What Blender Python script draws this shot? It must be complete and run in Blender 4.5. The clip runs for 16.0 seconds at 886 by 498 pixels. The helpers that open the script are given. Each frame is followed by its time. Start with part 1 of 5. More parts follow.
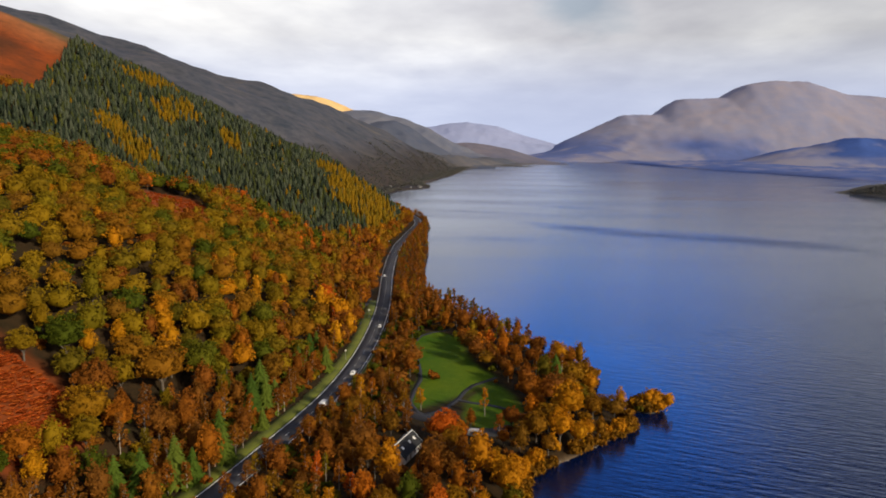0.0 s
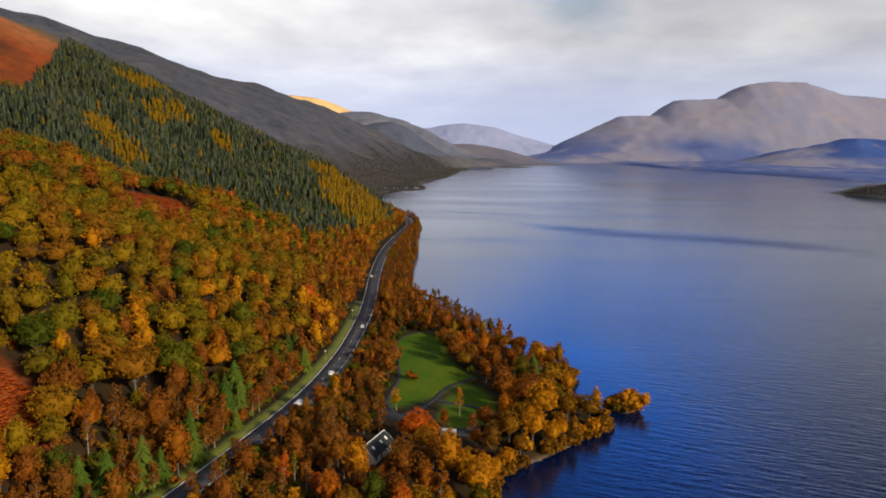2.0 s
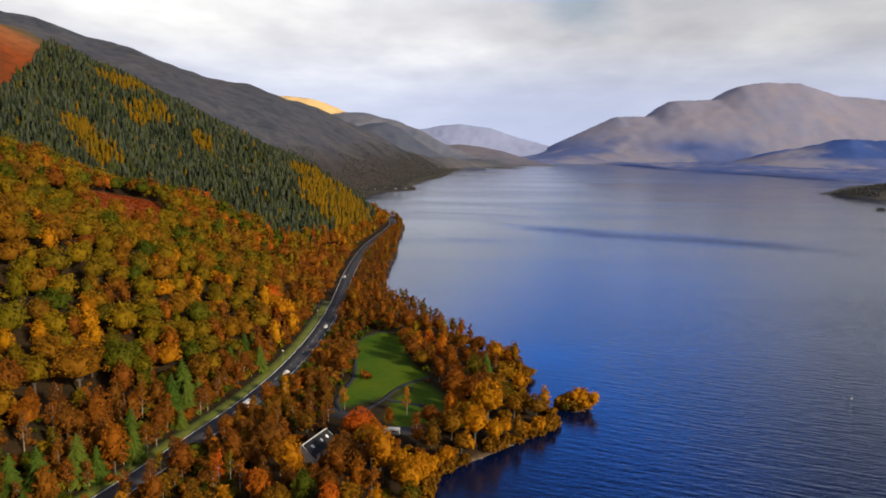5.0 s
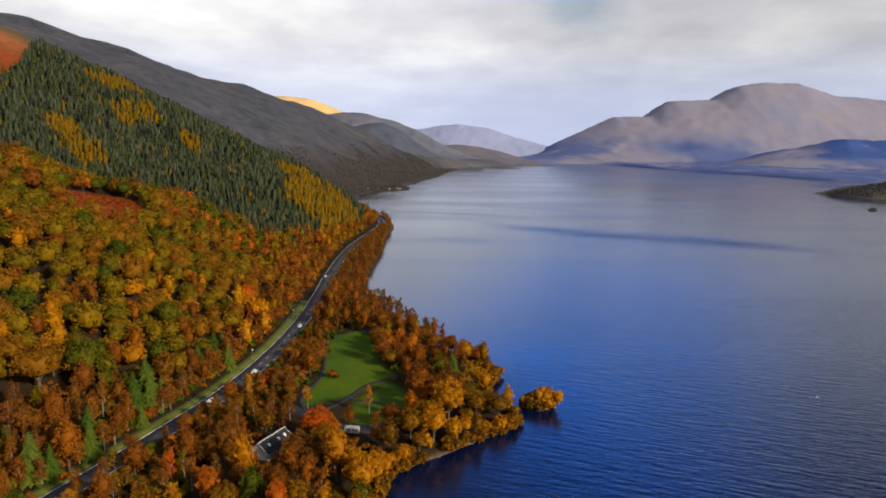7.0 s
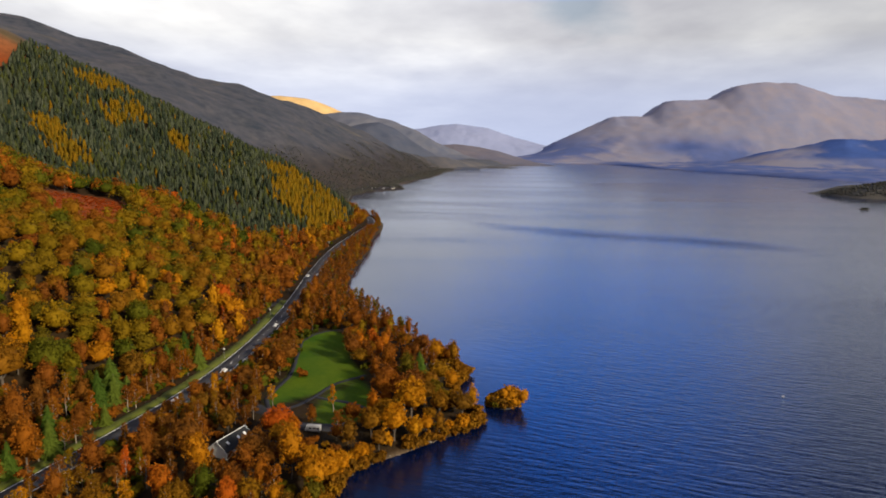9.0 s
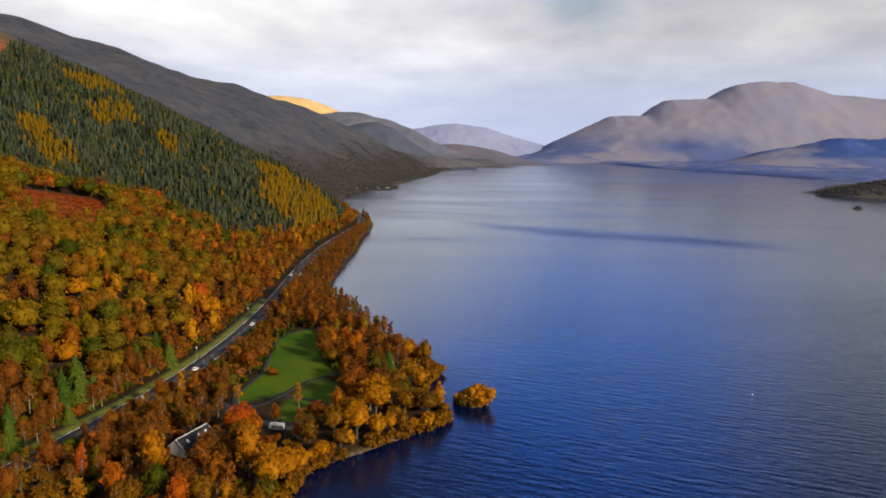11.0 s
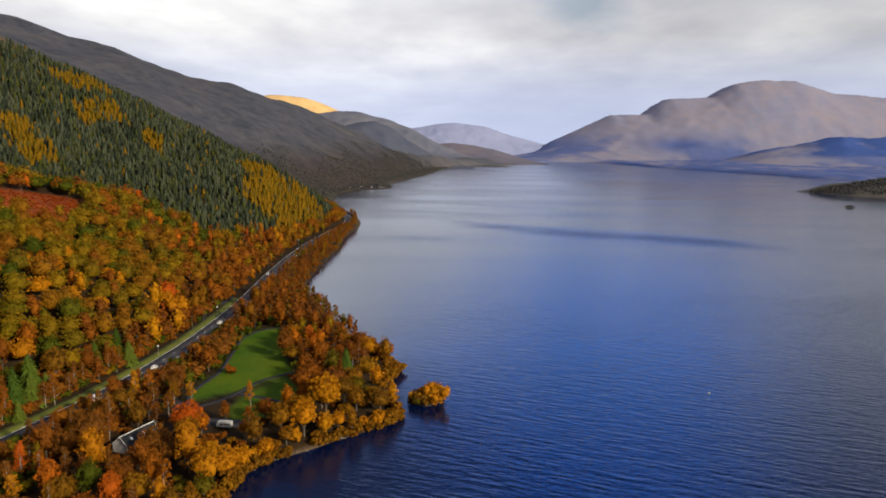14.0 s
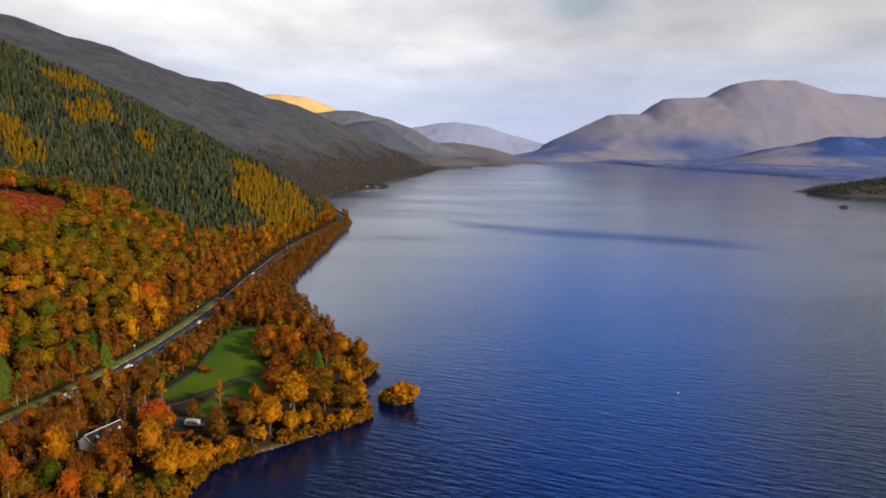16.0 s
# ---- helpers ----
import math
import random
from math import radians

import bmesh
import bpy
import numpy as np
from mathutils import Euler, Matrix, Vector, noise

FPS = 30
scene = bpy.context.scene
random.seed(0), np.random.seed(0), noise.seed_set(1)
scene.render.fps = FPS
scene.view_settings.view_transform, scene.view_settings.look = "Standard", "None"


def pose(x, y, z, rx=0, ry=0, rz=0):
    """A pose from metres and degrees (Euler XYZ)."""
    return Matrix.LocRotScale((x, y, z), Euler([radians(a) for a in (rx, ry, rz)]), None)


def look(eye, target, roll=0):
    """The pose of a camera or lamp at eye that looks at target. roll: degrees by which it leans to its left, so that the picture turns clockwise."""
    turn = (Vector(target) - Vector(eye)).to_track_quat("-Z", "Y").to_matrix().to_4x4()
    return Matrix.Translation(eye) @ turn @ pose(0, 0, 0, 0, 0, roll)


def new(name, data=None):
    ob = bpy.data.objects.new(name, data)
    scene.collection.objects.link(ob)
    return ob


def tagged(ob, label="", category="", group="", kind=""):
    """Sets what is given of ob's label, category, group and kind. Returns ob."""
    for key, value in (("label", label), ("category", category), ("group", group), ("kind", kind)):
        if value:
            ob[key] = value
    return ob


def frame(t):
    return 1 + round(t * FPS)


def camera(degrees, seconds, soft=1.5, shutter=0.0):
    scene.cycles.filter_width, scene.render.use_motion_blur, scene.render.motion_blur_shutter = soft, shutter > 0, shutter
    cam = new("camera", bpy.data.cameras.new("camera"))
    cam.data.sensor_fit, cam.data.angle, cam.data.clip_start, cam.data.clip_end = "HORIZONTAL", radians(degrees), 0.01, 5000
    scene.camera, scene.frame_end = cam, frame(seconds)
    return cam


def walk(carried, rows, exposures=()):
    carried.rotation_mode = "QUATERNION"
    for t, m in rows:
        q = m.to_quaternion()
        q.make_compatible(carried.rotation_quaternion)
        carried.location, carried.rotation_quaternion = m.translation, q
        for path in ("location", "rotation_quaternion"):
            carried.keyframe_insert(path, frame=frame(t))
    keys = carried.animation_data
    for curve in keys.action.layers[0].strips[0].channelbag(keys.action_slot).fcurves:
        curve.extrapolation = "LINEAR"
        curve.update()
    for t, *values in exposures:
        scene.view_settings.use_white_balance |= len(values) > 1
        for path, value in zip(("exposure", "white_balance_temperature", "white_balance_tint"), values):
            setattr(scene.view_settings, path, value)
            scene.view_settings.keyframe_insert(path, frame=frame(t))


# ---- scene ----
cam = camera(70.0, 16.0, soft=1.8)
# seconds, x, y, z, yaw, pitch, roll of the drone
PATH = [
    (0.0, 0.00, -0.00, 110.00, 0.000, -9.711, -0.952),
    (0.5, 1.86, -0.05, 109.98, -0.007, -9.693, -0.924),
    (1.0, 4.17, -0.01, 109.94, -0.024, -9.675, -0.909),
    (1.5, 6.76, 0.05, 109.81, -0.039, -9.647, -0.895),
    (2.0, 9.66, -0.29, 109.75, -0.059, -9.602, -0.885),
    (2.5, 12.73, -0.67, 109.84, -0.107, -9.579, -0.891),
    (3.0, 15.80, -1.01, 109.88, -0.146, -9.564, -0.909),
    (3.5, 19.02, -1.27, 109.95, -0.198, -9.550, -0.923),
    (4.0, 22.34, -1.58, 110.04, -0.225, -9.543, -0.919),
    (6.5, 40.80, -2.84, 110.06, -0.226, -9.518, -0.874),
    (7.0, 44.45, -3.11, 110.08, -0.223, -9.519, -0.877),
    (7.5, 48.01, -3.57, 110.21, -0.215, -9.525, -0.883),
    (8.0, 51.67, -4.05, 110.41, -0.211, -9.539, -0.881),
    (8.5, 55.33, -4.44, 110.51, -0.194, -9.548, -0.876),
    (9.0, 59.02, -4.69, 110.58, -0.187, -9.548, -0.876),
    (11.5, 76.49, -5.04, 110.27, -0.109, -9.590, -0.782),
    (12.0, 79.98, -5.01, 110.25, -0.069, -9.603, -0.761),
    (12.5, 83.38, -5.02, 110.16, -0.042, -9.612, -0.750),
    (13.0, 86.65, -5.20, 110.19, -0.024, -9.623, -0.746),
    (13.5, 89.98, -5.51, 110.27, 0.015, -9.642, -0.757),
    (14.0, 93.37, -5.80, 110.46, 0.057, -9.652, -0.769),
    (14.5, 96.77, -6.19, 110.66, 0.099, -9.665, -0.779),
    (15.0, 100.32, -6.73, 110.96, 0.150, -9.679, -0.789),
    (15.5, 103.78, -7.42, 111.26, 0.204, -9.699, -0.794),
    (16.0, 107.18, -8.22, 111.67, 0.226, -9.720, -0.799),
]
walk(cam, [(t, pose(x, y, z, 90 + pitch, roll, yaw)) for t, x, y, z, yaw, pitch, roll in PATH])

# ---- light: broken cloud with a low, soft sun from the south-east ----
scene.view_settings.exposure = 0.0
SUN_ELEVATION, SUN_AZIMUTH = radians(25), radians(125)
GAP = (0.192, 0.955, 0.225)
BLUE = (0.23, 0.91, 0.36)
world = bpy.data.worlds.new("sky")
scene.world = world
world.use_nodes = True


def sky_nodes():
    nt = world.node_tree
    nt.nodes.clear()
    n, link = nt.nodes.new, nt.links.new

    def math_node(op, a, b=None):
        m = n("ShaderNodeMath")
        m.operation = op
        for i, v in enumerate((a, b)):
            if v is None:
                continue
            if isinstance(v, (int, float)):
                m.inputs[i].default_value = v
            else:
                link(v, m.inputs[i])
        return m.outputs[0]

    coord = n("ShaderNodeTexCoord")
    sep = n("ShaderNodeSeparateXYZ")
    link(coord.outputs["Generated"], sep.inputs[0])
    up = math_node("MAXIMUM", sep.outputs[2], 0.0)
    div = math_node("ADD", up, 0.16)
    flat = n("ShaderNodeCombineXYZ")
    link(math_node("DIVIDE", sep.outputs[0], div), flat.inputs[0])
    link(math_node("DIVIDE", sep.outputs[1], div), flat.inputs[1])

    def cloud(scale, detail, shift, rough=0.55):
        mp = n("ShaderNodeMapping")
        mp.inputs["Location"].default_value = shift
        mp.inputs["Scale"].default_value = (1.0, 0.8, 1)
        link(flat.outputs[0], mp.inputs["Vector"])
        tex = n("ShaderNodeTexNoise")
        tex.inputs["Scale"].default_value = scale
        tex.inputs["Detail"].default_value = detail
        tex.inputs["Roughness"].default_value = rough
        link(mp.outputs[0], tex.inputs["Vector"])
        return tex.outputs["Fac"]

    def ramp(fac, stops):
        r = n("ShaderNodeValToRGB")
        e = r.color_ramp.elements
        while len(e) < len(stops):
            e.new(0.5)
        for k, (p, c) in zip(e, stops):
            k.position, k.color = p, (*c, 1)
        link(fac, r.inputs[0])
        return r.outputs[0]

    def mix(fac, a, b):
        m = n("ShaderNodeMix")
        m.data_type = "RGBA"
        if isinstance(fac, float):
            m.inputs[0].default_value = fac
        else:
            link(fac, m.inputs[0])
        for i, v in ((6, a), (7, b)):
            if isinstance(v, tuple):
                m.inputs[i].default_value = (*v, 1)
            else:
                link(v, m.inputs[i])
        return m.outputs[2]

    sky = n("ShaderNodeTexSky")
    sky.sky_type, sky.sun_disc = "NISHITA", False
    sky.sun_elevation, sky.sun_rotation = SUN_ELEVATION, SUN_AZIMUTH
    scaled = n("ShaderNodeVectorMath")
    scaled.operation = "SCALE"
    scaled.inputs[3].default_value = 0.11
    link(sky.outputs[0], scaled.inputs[0])
    # white cloud with soft grey undersides
    body = ramp(cloud(0.62, 5, (3.1, 1.7, 0), 0.5), [(0.36, (0.66, 0.66, 0.71)), (0.50, (0.82, 0.82, 0.85)), (0.60, (1.02, 1.01, 1.0))])
    wisp = ramp(cloud(2.6, 6, (1.4, 0.3, 0), 0.55), [(0.35, (0.90, 0.90, 0.91)), (0.65, (1.06, 1.06, 1.05))])
    m = n("ShaderNodeMix")
    m.data_type, m.blend_type = "RGBA", "MULTIPLY"
    m.inputs[0].default_value = 1.0
    link(body, m.inputs[6])
    link(wisp, m.inputs[7])
    # one gap of blue above the far end of the loch
    off = n("ShaderNodeVectorMath")
    off.operation = "DISTANCE"
    link(coord.outputs["Generated"], off.inputs[0])
    off.inputs[1].default_value = GAP
    ragged = math_node("ADD", off.outputs["Value"], math_node("MULTIPLY", math_node("SUBTRACT", cloud(2.0, 5, (0.5, 4.2, 0)), 0.5), 0.16))
    cover = ramp(ragged, [(0.02, (0.45, 0.45, 0.45)), (0.085, (1, 1, 1))])
    clouds = mix(cover, scaled.outputs[0], m.outputs[2])
    # a thicker bank of cloud stands to the east
    bank = n("ShaderNodeVectorMath")
    bank.operation = "SCALE"
    link(clouds, bank.inputs[0])
    link(ramp(sep.outputs[0], [(0.02, (1, 1, 1)), (0.20, (0.86, 0.86, 0.86)), (0.55, (0.70, 0.70, 0.70))]), bank.inputs[3])
    clouds = bank.outputs[0]
    # sunlit cloud tops stand higher in the sky
    lit = n("ShaderNodeVectorMath")
    lit.operation = "SCALE"
    link(clouds, lit.inputs[0])
    link(ramp(up, [(0.10, (0.5, 0.5, 0.5)), (0.21, (0.52, 0.52, 0.52)), (0.29, (0.85, 0.85, 0.85))]), lit.inputs[3])
    twice = n("ShaderNodeVectorMath")
    twice.operation = "SCALE"
    link(lit.outputs[0], twice.inputs[0])
    twice.inputs[3].default_value = 2.0
    clouds = twice.outputs[0]
    # blue-grey rain low down
    low = ramp(up, [(0.0, (1, 1, 1)), (0.07, (0.75, 0.75, 0.75)), (0.15, (0, 0, 0))])
    veil = mix(low, clouds, mix(0.8, clouds, (0.535, 0.615, 0.885)))
    # higher up the cloud is greyer, and breaks to deep blue above the middle of the loch
    upper = ramp(up, [(0.27, (0, 0, 0)), (0.40, (0.97, 0.97, 0.97))])
    grey = mix(0.965, clouds, ramp(up, [(0.27, (0.60, 0.66, 0.86)), (0.38, (0.065, 0.085, 0.20)), (0.47, (0.012, 0.02, 0.07)), (0.68, (0.012, 0.02, 0.07)), (0.92, (0.45, 0.48, 0.56))]))
    veil = mix(upper, veil, grey)
    wide = n("ShaderNodeVectorMath")
    wide.operation = "DISTANCE"
    link(coord.outputs["Generated"], wide.inputs[0])
    wide.inputs[1].default_value = BLUE
    torn = math_node("ADD", wide.outputs["Value"], math_node("MULTIPLY", math_node("SUBTRACT", cloud(1.3, 5, (2.5, 1.2, 0)), 0.5), 0.35))
    torn = ramp(torn, [(0.12, (1, 1, 1)), (0.34, (0, 0, 0))])
    blue = n("ShaderNodeMix")
    blue.data_type, blue.blend_type = "RGBA", "MULTIPLY"
    blue.inputs[0].default_value = 1.0
    link(torn, blue.inputs[6])
    link(ramp(up, [(0.203, (0, 0, 0)), (0.24, (0.80, 0.80, 0.80)), (0.32, (0.92, 0.92, 0.92)), (0.40, (0.72, 0.72, 0.72)), (0.52, (0.22, 0.22, 0.22)), (0.66, (0, 0, 0))]), blue.inputs[7])
    veil = mix(blue.outputs[2], veil, mix(0.8, scaled.outputs[0], (0.10, 0.74, 2.6)))
    bg = n("ShaderNodeBackground")
    link(veil, bg.inputs[0])
    bg.inputs[1].default_value = 1.0
    out = n("ShaderNodeOutputWorld")
    link(bg.outputs[0], out.inputs[0])


sky_nodes()
sun = new("sun", bpy.data.lights.new("sun", "SUN"))
sun.data.energy, sun.data.angle, sun.data.color = 5.2, radians(6), (1.0, 0.86, 0.64)
sun_dir = Vector((math.sin(SUN_AZIMUTH) * math.cos(SUN_ELEVATION), math.cos(SUN_AZIMUTH) * math.cos(SUN_ELEVATION), math.sin(SUN_ELEVATION)))
sun.matrix_world = look(sun_dir * 900, (0, 0, 0))


# ---- materials ----
def nodes_of(name):
    m = bpy.data.materials.new(name)
    m.use_nodes = True
    nt = m.node_tree
    return m, nt, nt.nodes["Principled BSDF"]


def add(nt, kind, **values):
    nd = nt.nodes.new(kind)
    for k, v in values.items():
        nd.inputs[k.replace("_", " ")].default_value = v
    return nd


def noise_of(nt, scale, detail=4.0, rough=0.55, stretch=None, world_space=False):
    tc = nt.nodes.new("ShaderNodeTexCoord")
    tex = add(nt, "ShaderNodeTexNoise", Scale=scale, Detail=detail, Roughness=rough)
    if stretch:
        mp = nt.nodes.new("ShaderNodeMapping")
        mp.inputs["Scale"].default_value = stretch
        nt.links.new(tc.outputs["Object"], mp.inputs["Vector"])
        nt.links.new(mp.outputs[0], tex.inputs["Vector"])
    else:
        nt.links.new(tc.outputs["Object"], tex.inputs["Vector"])
    return tex.outputs["Fac"]


def ramp_of(nt, fac, stops):
    r = nt.nodes.new("ShaderNodeValToRGB")
    e = r.color_ramp.elements
    while len(e) < len(stops):
        e.new(0.5)
    for k, (p, c) in zip(e, stops):
        k.position, k.color = p, (*c, 1)
    nt.links.new(fac, r.inputs[0])
    return r.outputs[0]


def mix_of(nt, fac, a, b, how="MIX"):
    m = nt.nodes.new("ShaderNodeMix")
    m.data_type, m.blend_type = "RGBA", how
    if isinstance(fac, (int, float)):
        m.inputs[0].default_value = fac
    else:
        nt.links.new(fac, m.inputs[0])
    for i, v in ((6, a), (7, b)):
        if isinstance(v, tuple):
            m.inputs[i].default_value = (*v, 1)
        else:
            nt.links.new(v, m.inputs[i])
    return m.outputs[2]


def bump_of(nt, bsdf, height, strength, distance):
    b = add(nt, "ShaderNodeBump", Strength=strength, Distance=distance)
    nt.links.new(height, b.inputs["Height"])
    nt.links.new(b.outputs[0], bsdf.inputs["Normal"])


def surface(name, dark, light, scale, rough=0.8, bump=0.0, distance=0.05, metal=0.0, stretch=None):
    """A plain surface with two scales of variation between two colours."""
    m, nt, b = nodes_of(name)
    coarse = noise_of(nt, scale, 5, stretch=stretch)
    fine = noise_of(nt, scale * 9, 3)
    c = ramp_of(nt, coarse, [(0.3, dark), (0.7, light)])
    c = mix_of(nt, 0.35, c, ramp_of(nt, fine, [(0.3, dark), (0.7, light)]))
    nt.links.new(c, b.inputs["Base Color"])
    b.inputs["Roughness"].default_value = rough
    b.inputs["Metallic"].default_value = metal
    if bump:
        bump_of(nt, b, fine, bump, distance)
    return m


def foliage(name, colours, attribute=False):
    """Leaves in a few tints, one tint for a tree, mottled over its crown; a little light comes through."""
    m, nt, b = nodes_of(name)
    if attribute:
        at = nt.nodes.new("ShaderNodeAttribute")
        at.attribute_name = "tint"
        pick = at.outputs["Fac"]
    else:
        pick = nt.nodes.new("ShaderNodeObjectInfo").outputs["Random"]
    k = len(colours)
    base = ramp_of(nt, pick, [((i + 0.5) / k, c) for i, c in enumerate(colours)])
    tone = ramp_of(nt, noise_of(nt, 0.35, 5), [(0.3, (0.78, 0.76, 0.7)), (0.68, (1.18, 1.17, 1.08))])
    c = mix_of(nt, 1.0, base, tone, "MULTIPLY")
    speck = ramp_of(nt, noise_of(nt, 2.6, 3, 0.6), [(0.36, (0.40, 0.38, 0.38)), (0.58, (1.16, 1.16, 1.12))])
    c = mix_of(nt, 0.45, c, speck, "MULTIPLY")
    nt.links.new(c, b.inputs["Base Color"])
    b.inputs["Roughness"].default_value = 0.75
    b.inputs["Specular IOR Level"].default_value = 0.06
    thin = nt.nodes.new("ShaderNodeBsdfTranslucent")
    nt.links.new(c, thin.inputs["Color"])
    both = add(nt, "ShaderNodeMixShader", Fac=0.22)
    nt.links.new(b.outputs[0], both.inputs[1])
    nt.links.new(thin.outputs[0], both.inputs[2])
    nt.links.new(both.outputs[0], nt.nodes["Material Output"].inputs["Surface"])
    return m


OLIVE = [(0.165, 0.104, 0.005), (0.219, 0.128, 0.005), (0.098, 0.079, 0.006), (0.239, 0.139, 0.005), (0.132, 0.104, 0.005)]
OCHRE = [(0.212, 0.094, 0.006), (0.197, 0.080, 0.006), (0.233, 0.112, 0.005), (0.159, 0.074, 0.007)]
RUSSET = [(0.186, 0.059, 0.007), (0.221, 0.072, 0.007), (0.133, 0.047, 0.008), (0.262, 0.084, 0.006)]
GOLD = [(0.444, 0.179, 0.005), (0.372, 0.145, 0.005), (0.456, 0.203, 0.006)]
ORANGE = [(0.388, 0.120, 0.005), (0.331, 0.107, 0.007), (0.422, 0.086, 0.007)]
GREEN = [(0.053, 0.068, 0.005), (0.070, 0.077, 0.005), (0.088, 0.088, 0.006)]
TWIG = [(0.197, 0.075, 0.011), (0.149, 0.058, 0.009), (0.244, 0.090, 0.008)]
SPRUCE_TINTS = [(0.022, 0.033, 0.022), (0.043, 0.056, 0.037), (0.083, 0.096, 0.067), (0.061, 0.075, 0.046), (0.064, 0.074, 0.016), (0.033, 0.043, 0.030)]
NEAR_SPRUCE = [(0.049, 0.088, 0.012), (0.070, 0.112, 0.014), (0.098, 0.130, 0.018)]
LARCH_TINTS = [(0.185, 0.111, 0.006), (0.228, 0.119, 0.005), (0.139, 0.093, 0.007)]
LEAF = {n: foliage("leaves_" + n, c) for n, c in (("olive", OLIVE), ("ochre", OCHRE), ("russet", RUSSET), ("gold", GOLD), ("orange", ORANGE),
        ("green", GREEN), ("twig", TWIG), ("spruce", NEAR_SPRUCE), ("larch", LARCH_TINTS))}
WOOD_LEAF = {n: foliage("wood_" + n, c, True) for n, c in (("olive", OLIVE), ("ochre", OCHRE), ("russet", RUSSET), ("gold", GOLD), ("orange", ORANGE),
             ("green", GREEN), ("twig", TWIG), ("spruce", SPRUCE_TINTS), ("larch", LARCH_TINTS))}
BRACKEN_LEAF = foliage("bracken_fronds", [(0.40, 0.074, 0.014), (0.46, 0.092, 0.016), (0.31, 0.058, 0.014), (0.50, 0.125, 0.020)], True)
# dull far woods, their browns shifted to blue-grey as painted haze
DULL = foliage("wood_dull_hazed", [(0.064, 0.070, 0.080), (0.080, 0.074, 0.072), (0.058, 0.066, 0.076), (0.098, 0.084, 0.070), (0.068, 0.074, 0.070)], True)
BARK = surface("bark", (0.05, 0.04, 0.03), (0.14, 0.11, 0.085), 1.2, 0.9, 0.4, 0.05, stretch=(3, 3, 0.6))
PALE_BARK = surface("birch_bark", (0.16, 0.13, 0.10), (0.38, 0.33, 0.27), 1.6, 0.8, 0.2, 0.02, stretch=(1, 1, 2.5))
ASPHALT = surface("asphalt", (0.028, 0.028, 0.034), (0.050, 0.048, 0.055), 0.25, 0.85, 0.2, 0.02)
WET_PATH = surface("wet_path", (0.009, 0.010, 0.014), (0.017, 0.017, 0.024), 0.35, 0.85, 0.15, 0.02)
LINE_PAINT = surface("line_paint", (0.50, 0.50, 0.50), (0.75, 0.75, 0.74), 0.8, 0.6)
WHITE_PAINT = surface("white_paint", (0.70, 0.70, 0.70), (0.82, 0.82, 0.81), 0.6, 0.45)
VEHICLE = surface("caravan_panel", (0.40, 0.40, 0.41), (0.54, 0.54, 0.54), 0.6, 0.4)
RENDERED = surface("rendered_wall", (0.62, 0.60, 0.56), (0.80, 0.78, 0.74), 0.5, 0.85, 0.2, 0.02)
SLATE = surface("slate", (0.007, 0.008, 0.010), (0.017, 0.018, 0.022), 1.5, 0.85, 0.3, 0.02)
GLASS = surface("dark_glass", (0.015, 0.018, 0.022), (0.03, 0.034, 0.04), 0.5, 0.08)
RUBBER = surface("rubber", (0.015, 0.015, 0.015), (0.03, 0.03, 0.03), 3.0, 0.8)
STEEL = surface("galvanised_steel", (0.36, 0.37, 0.39), (0.52, 0.53, 0.55), 2.0, 0.4, metal=0.8)
STONE = surface("shore_stone", (0.09, 0.075, 0.06), (0.24, 0.20, 0.155), 0.4, 0.85, 0.5, 0.1)
TIMBER = surface("timber", (0.14, 0.10, 0.06), (0.30, 0.22, 0.14), 1.0, 0.85, 0.3, 0.02)
LAMP_GLASS = surface("lamp_glass", (0.72, 0.70, 0.58), (0.85, 0.83, 0.70), 2.0, 0.3)


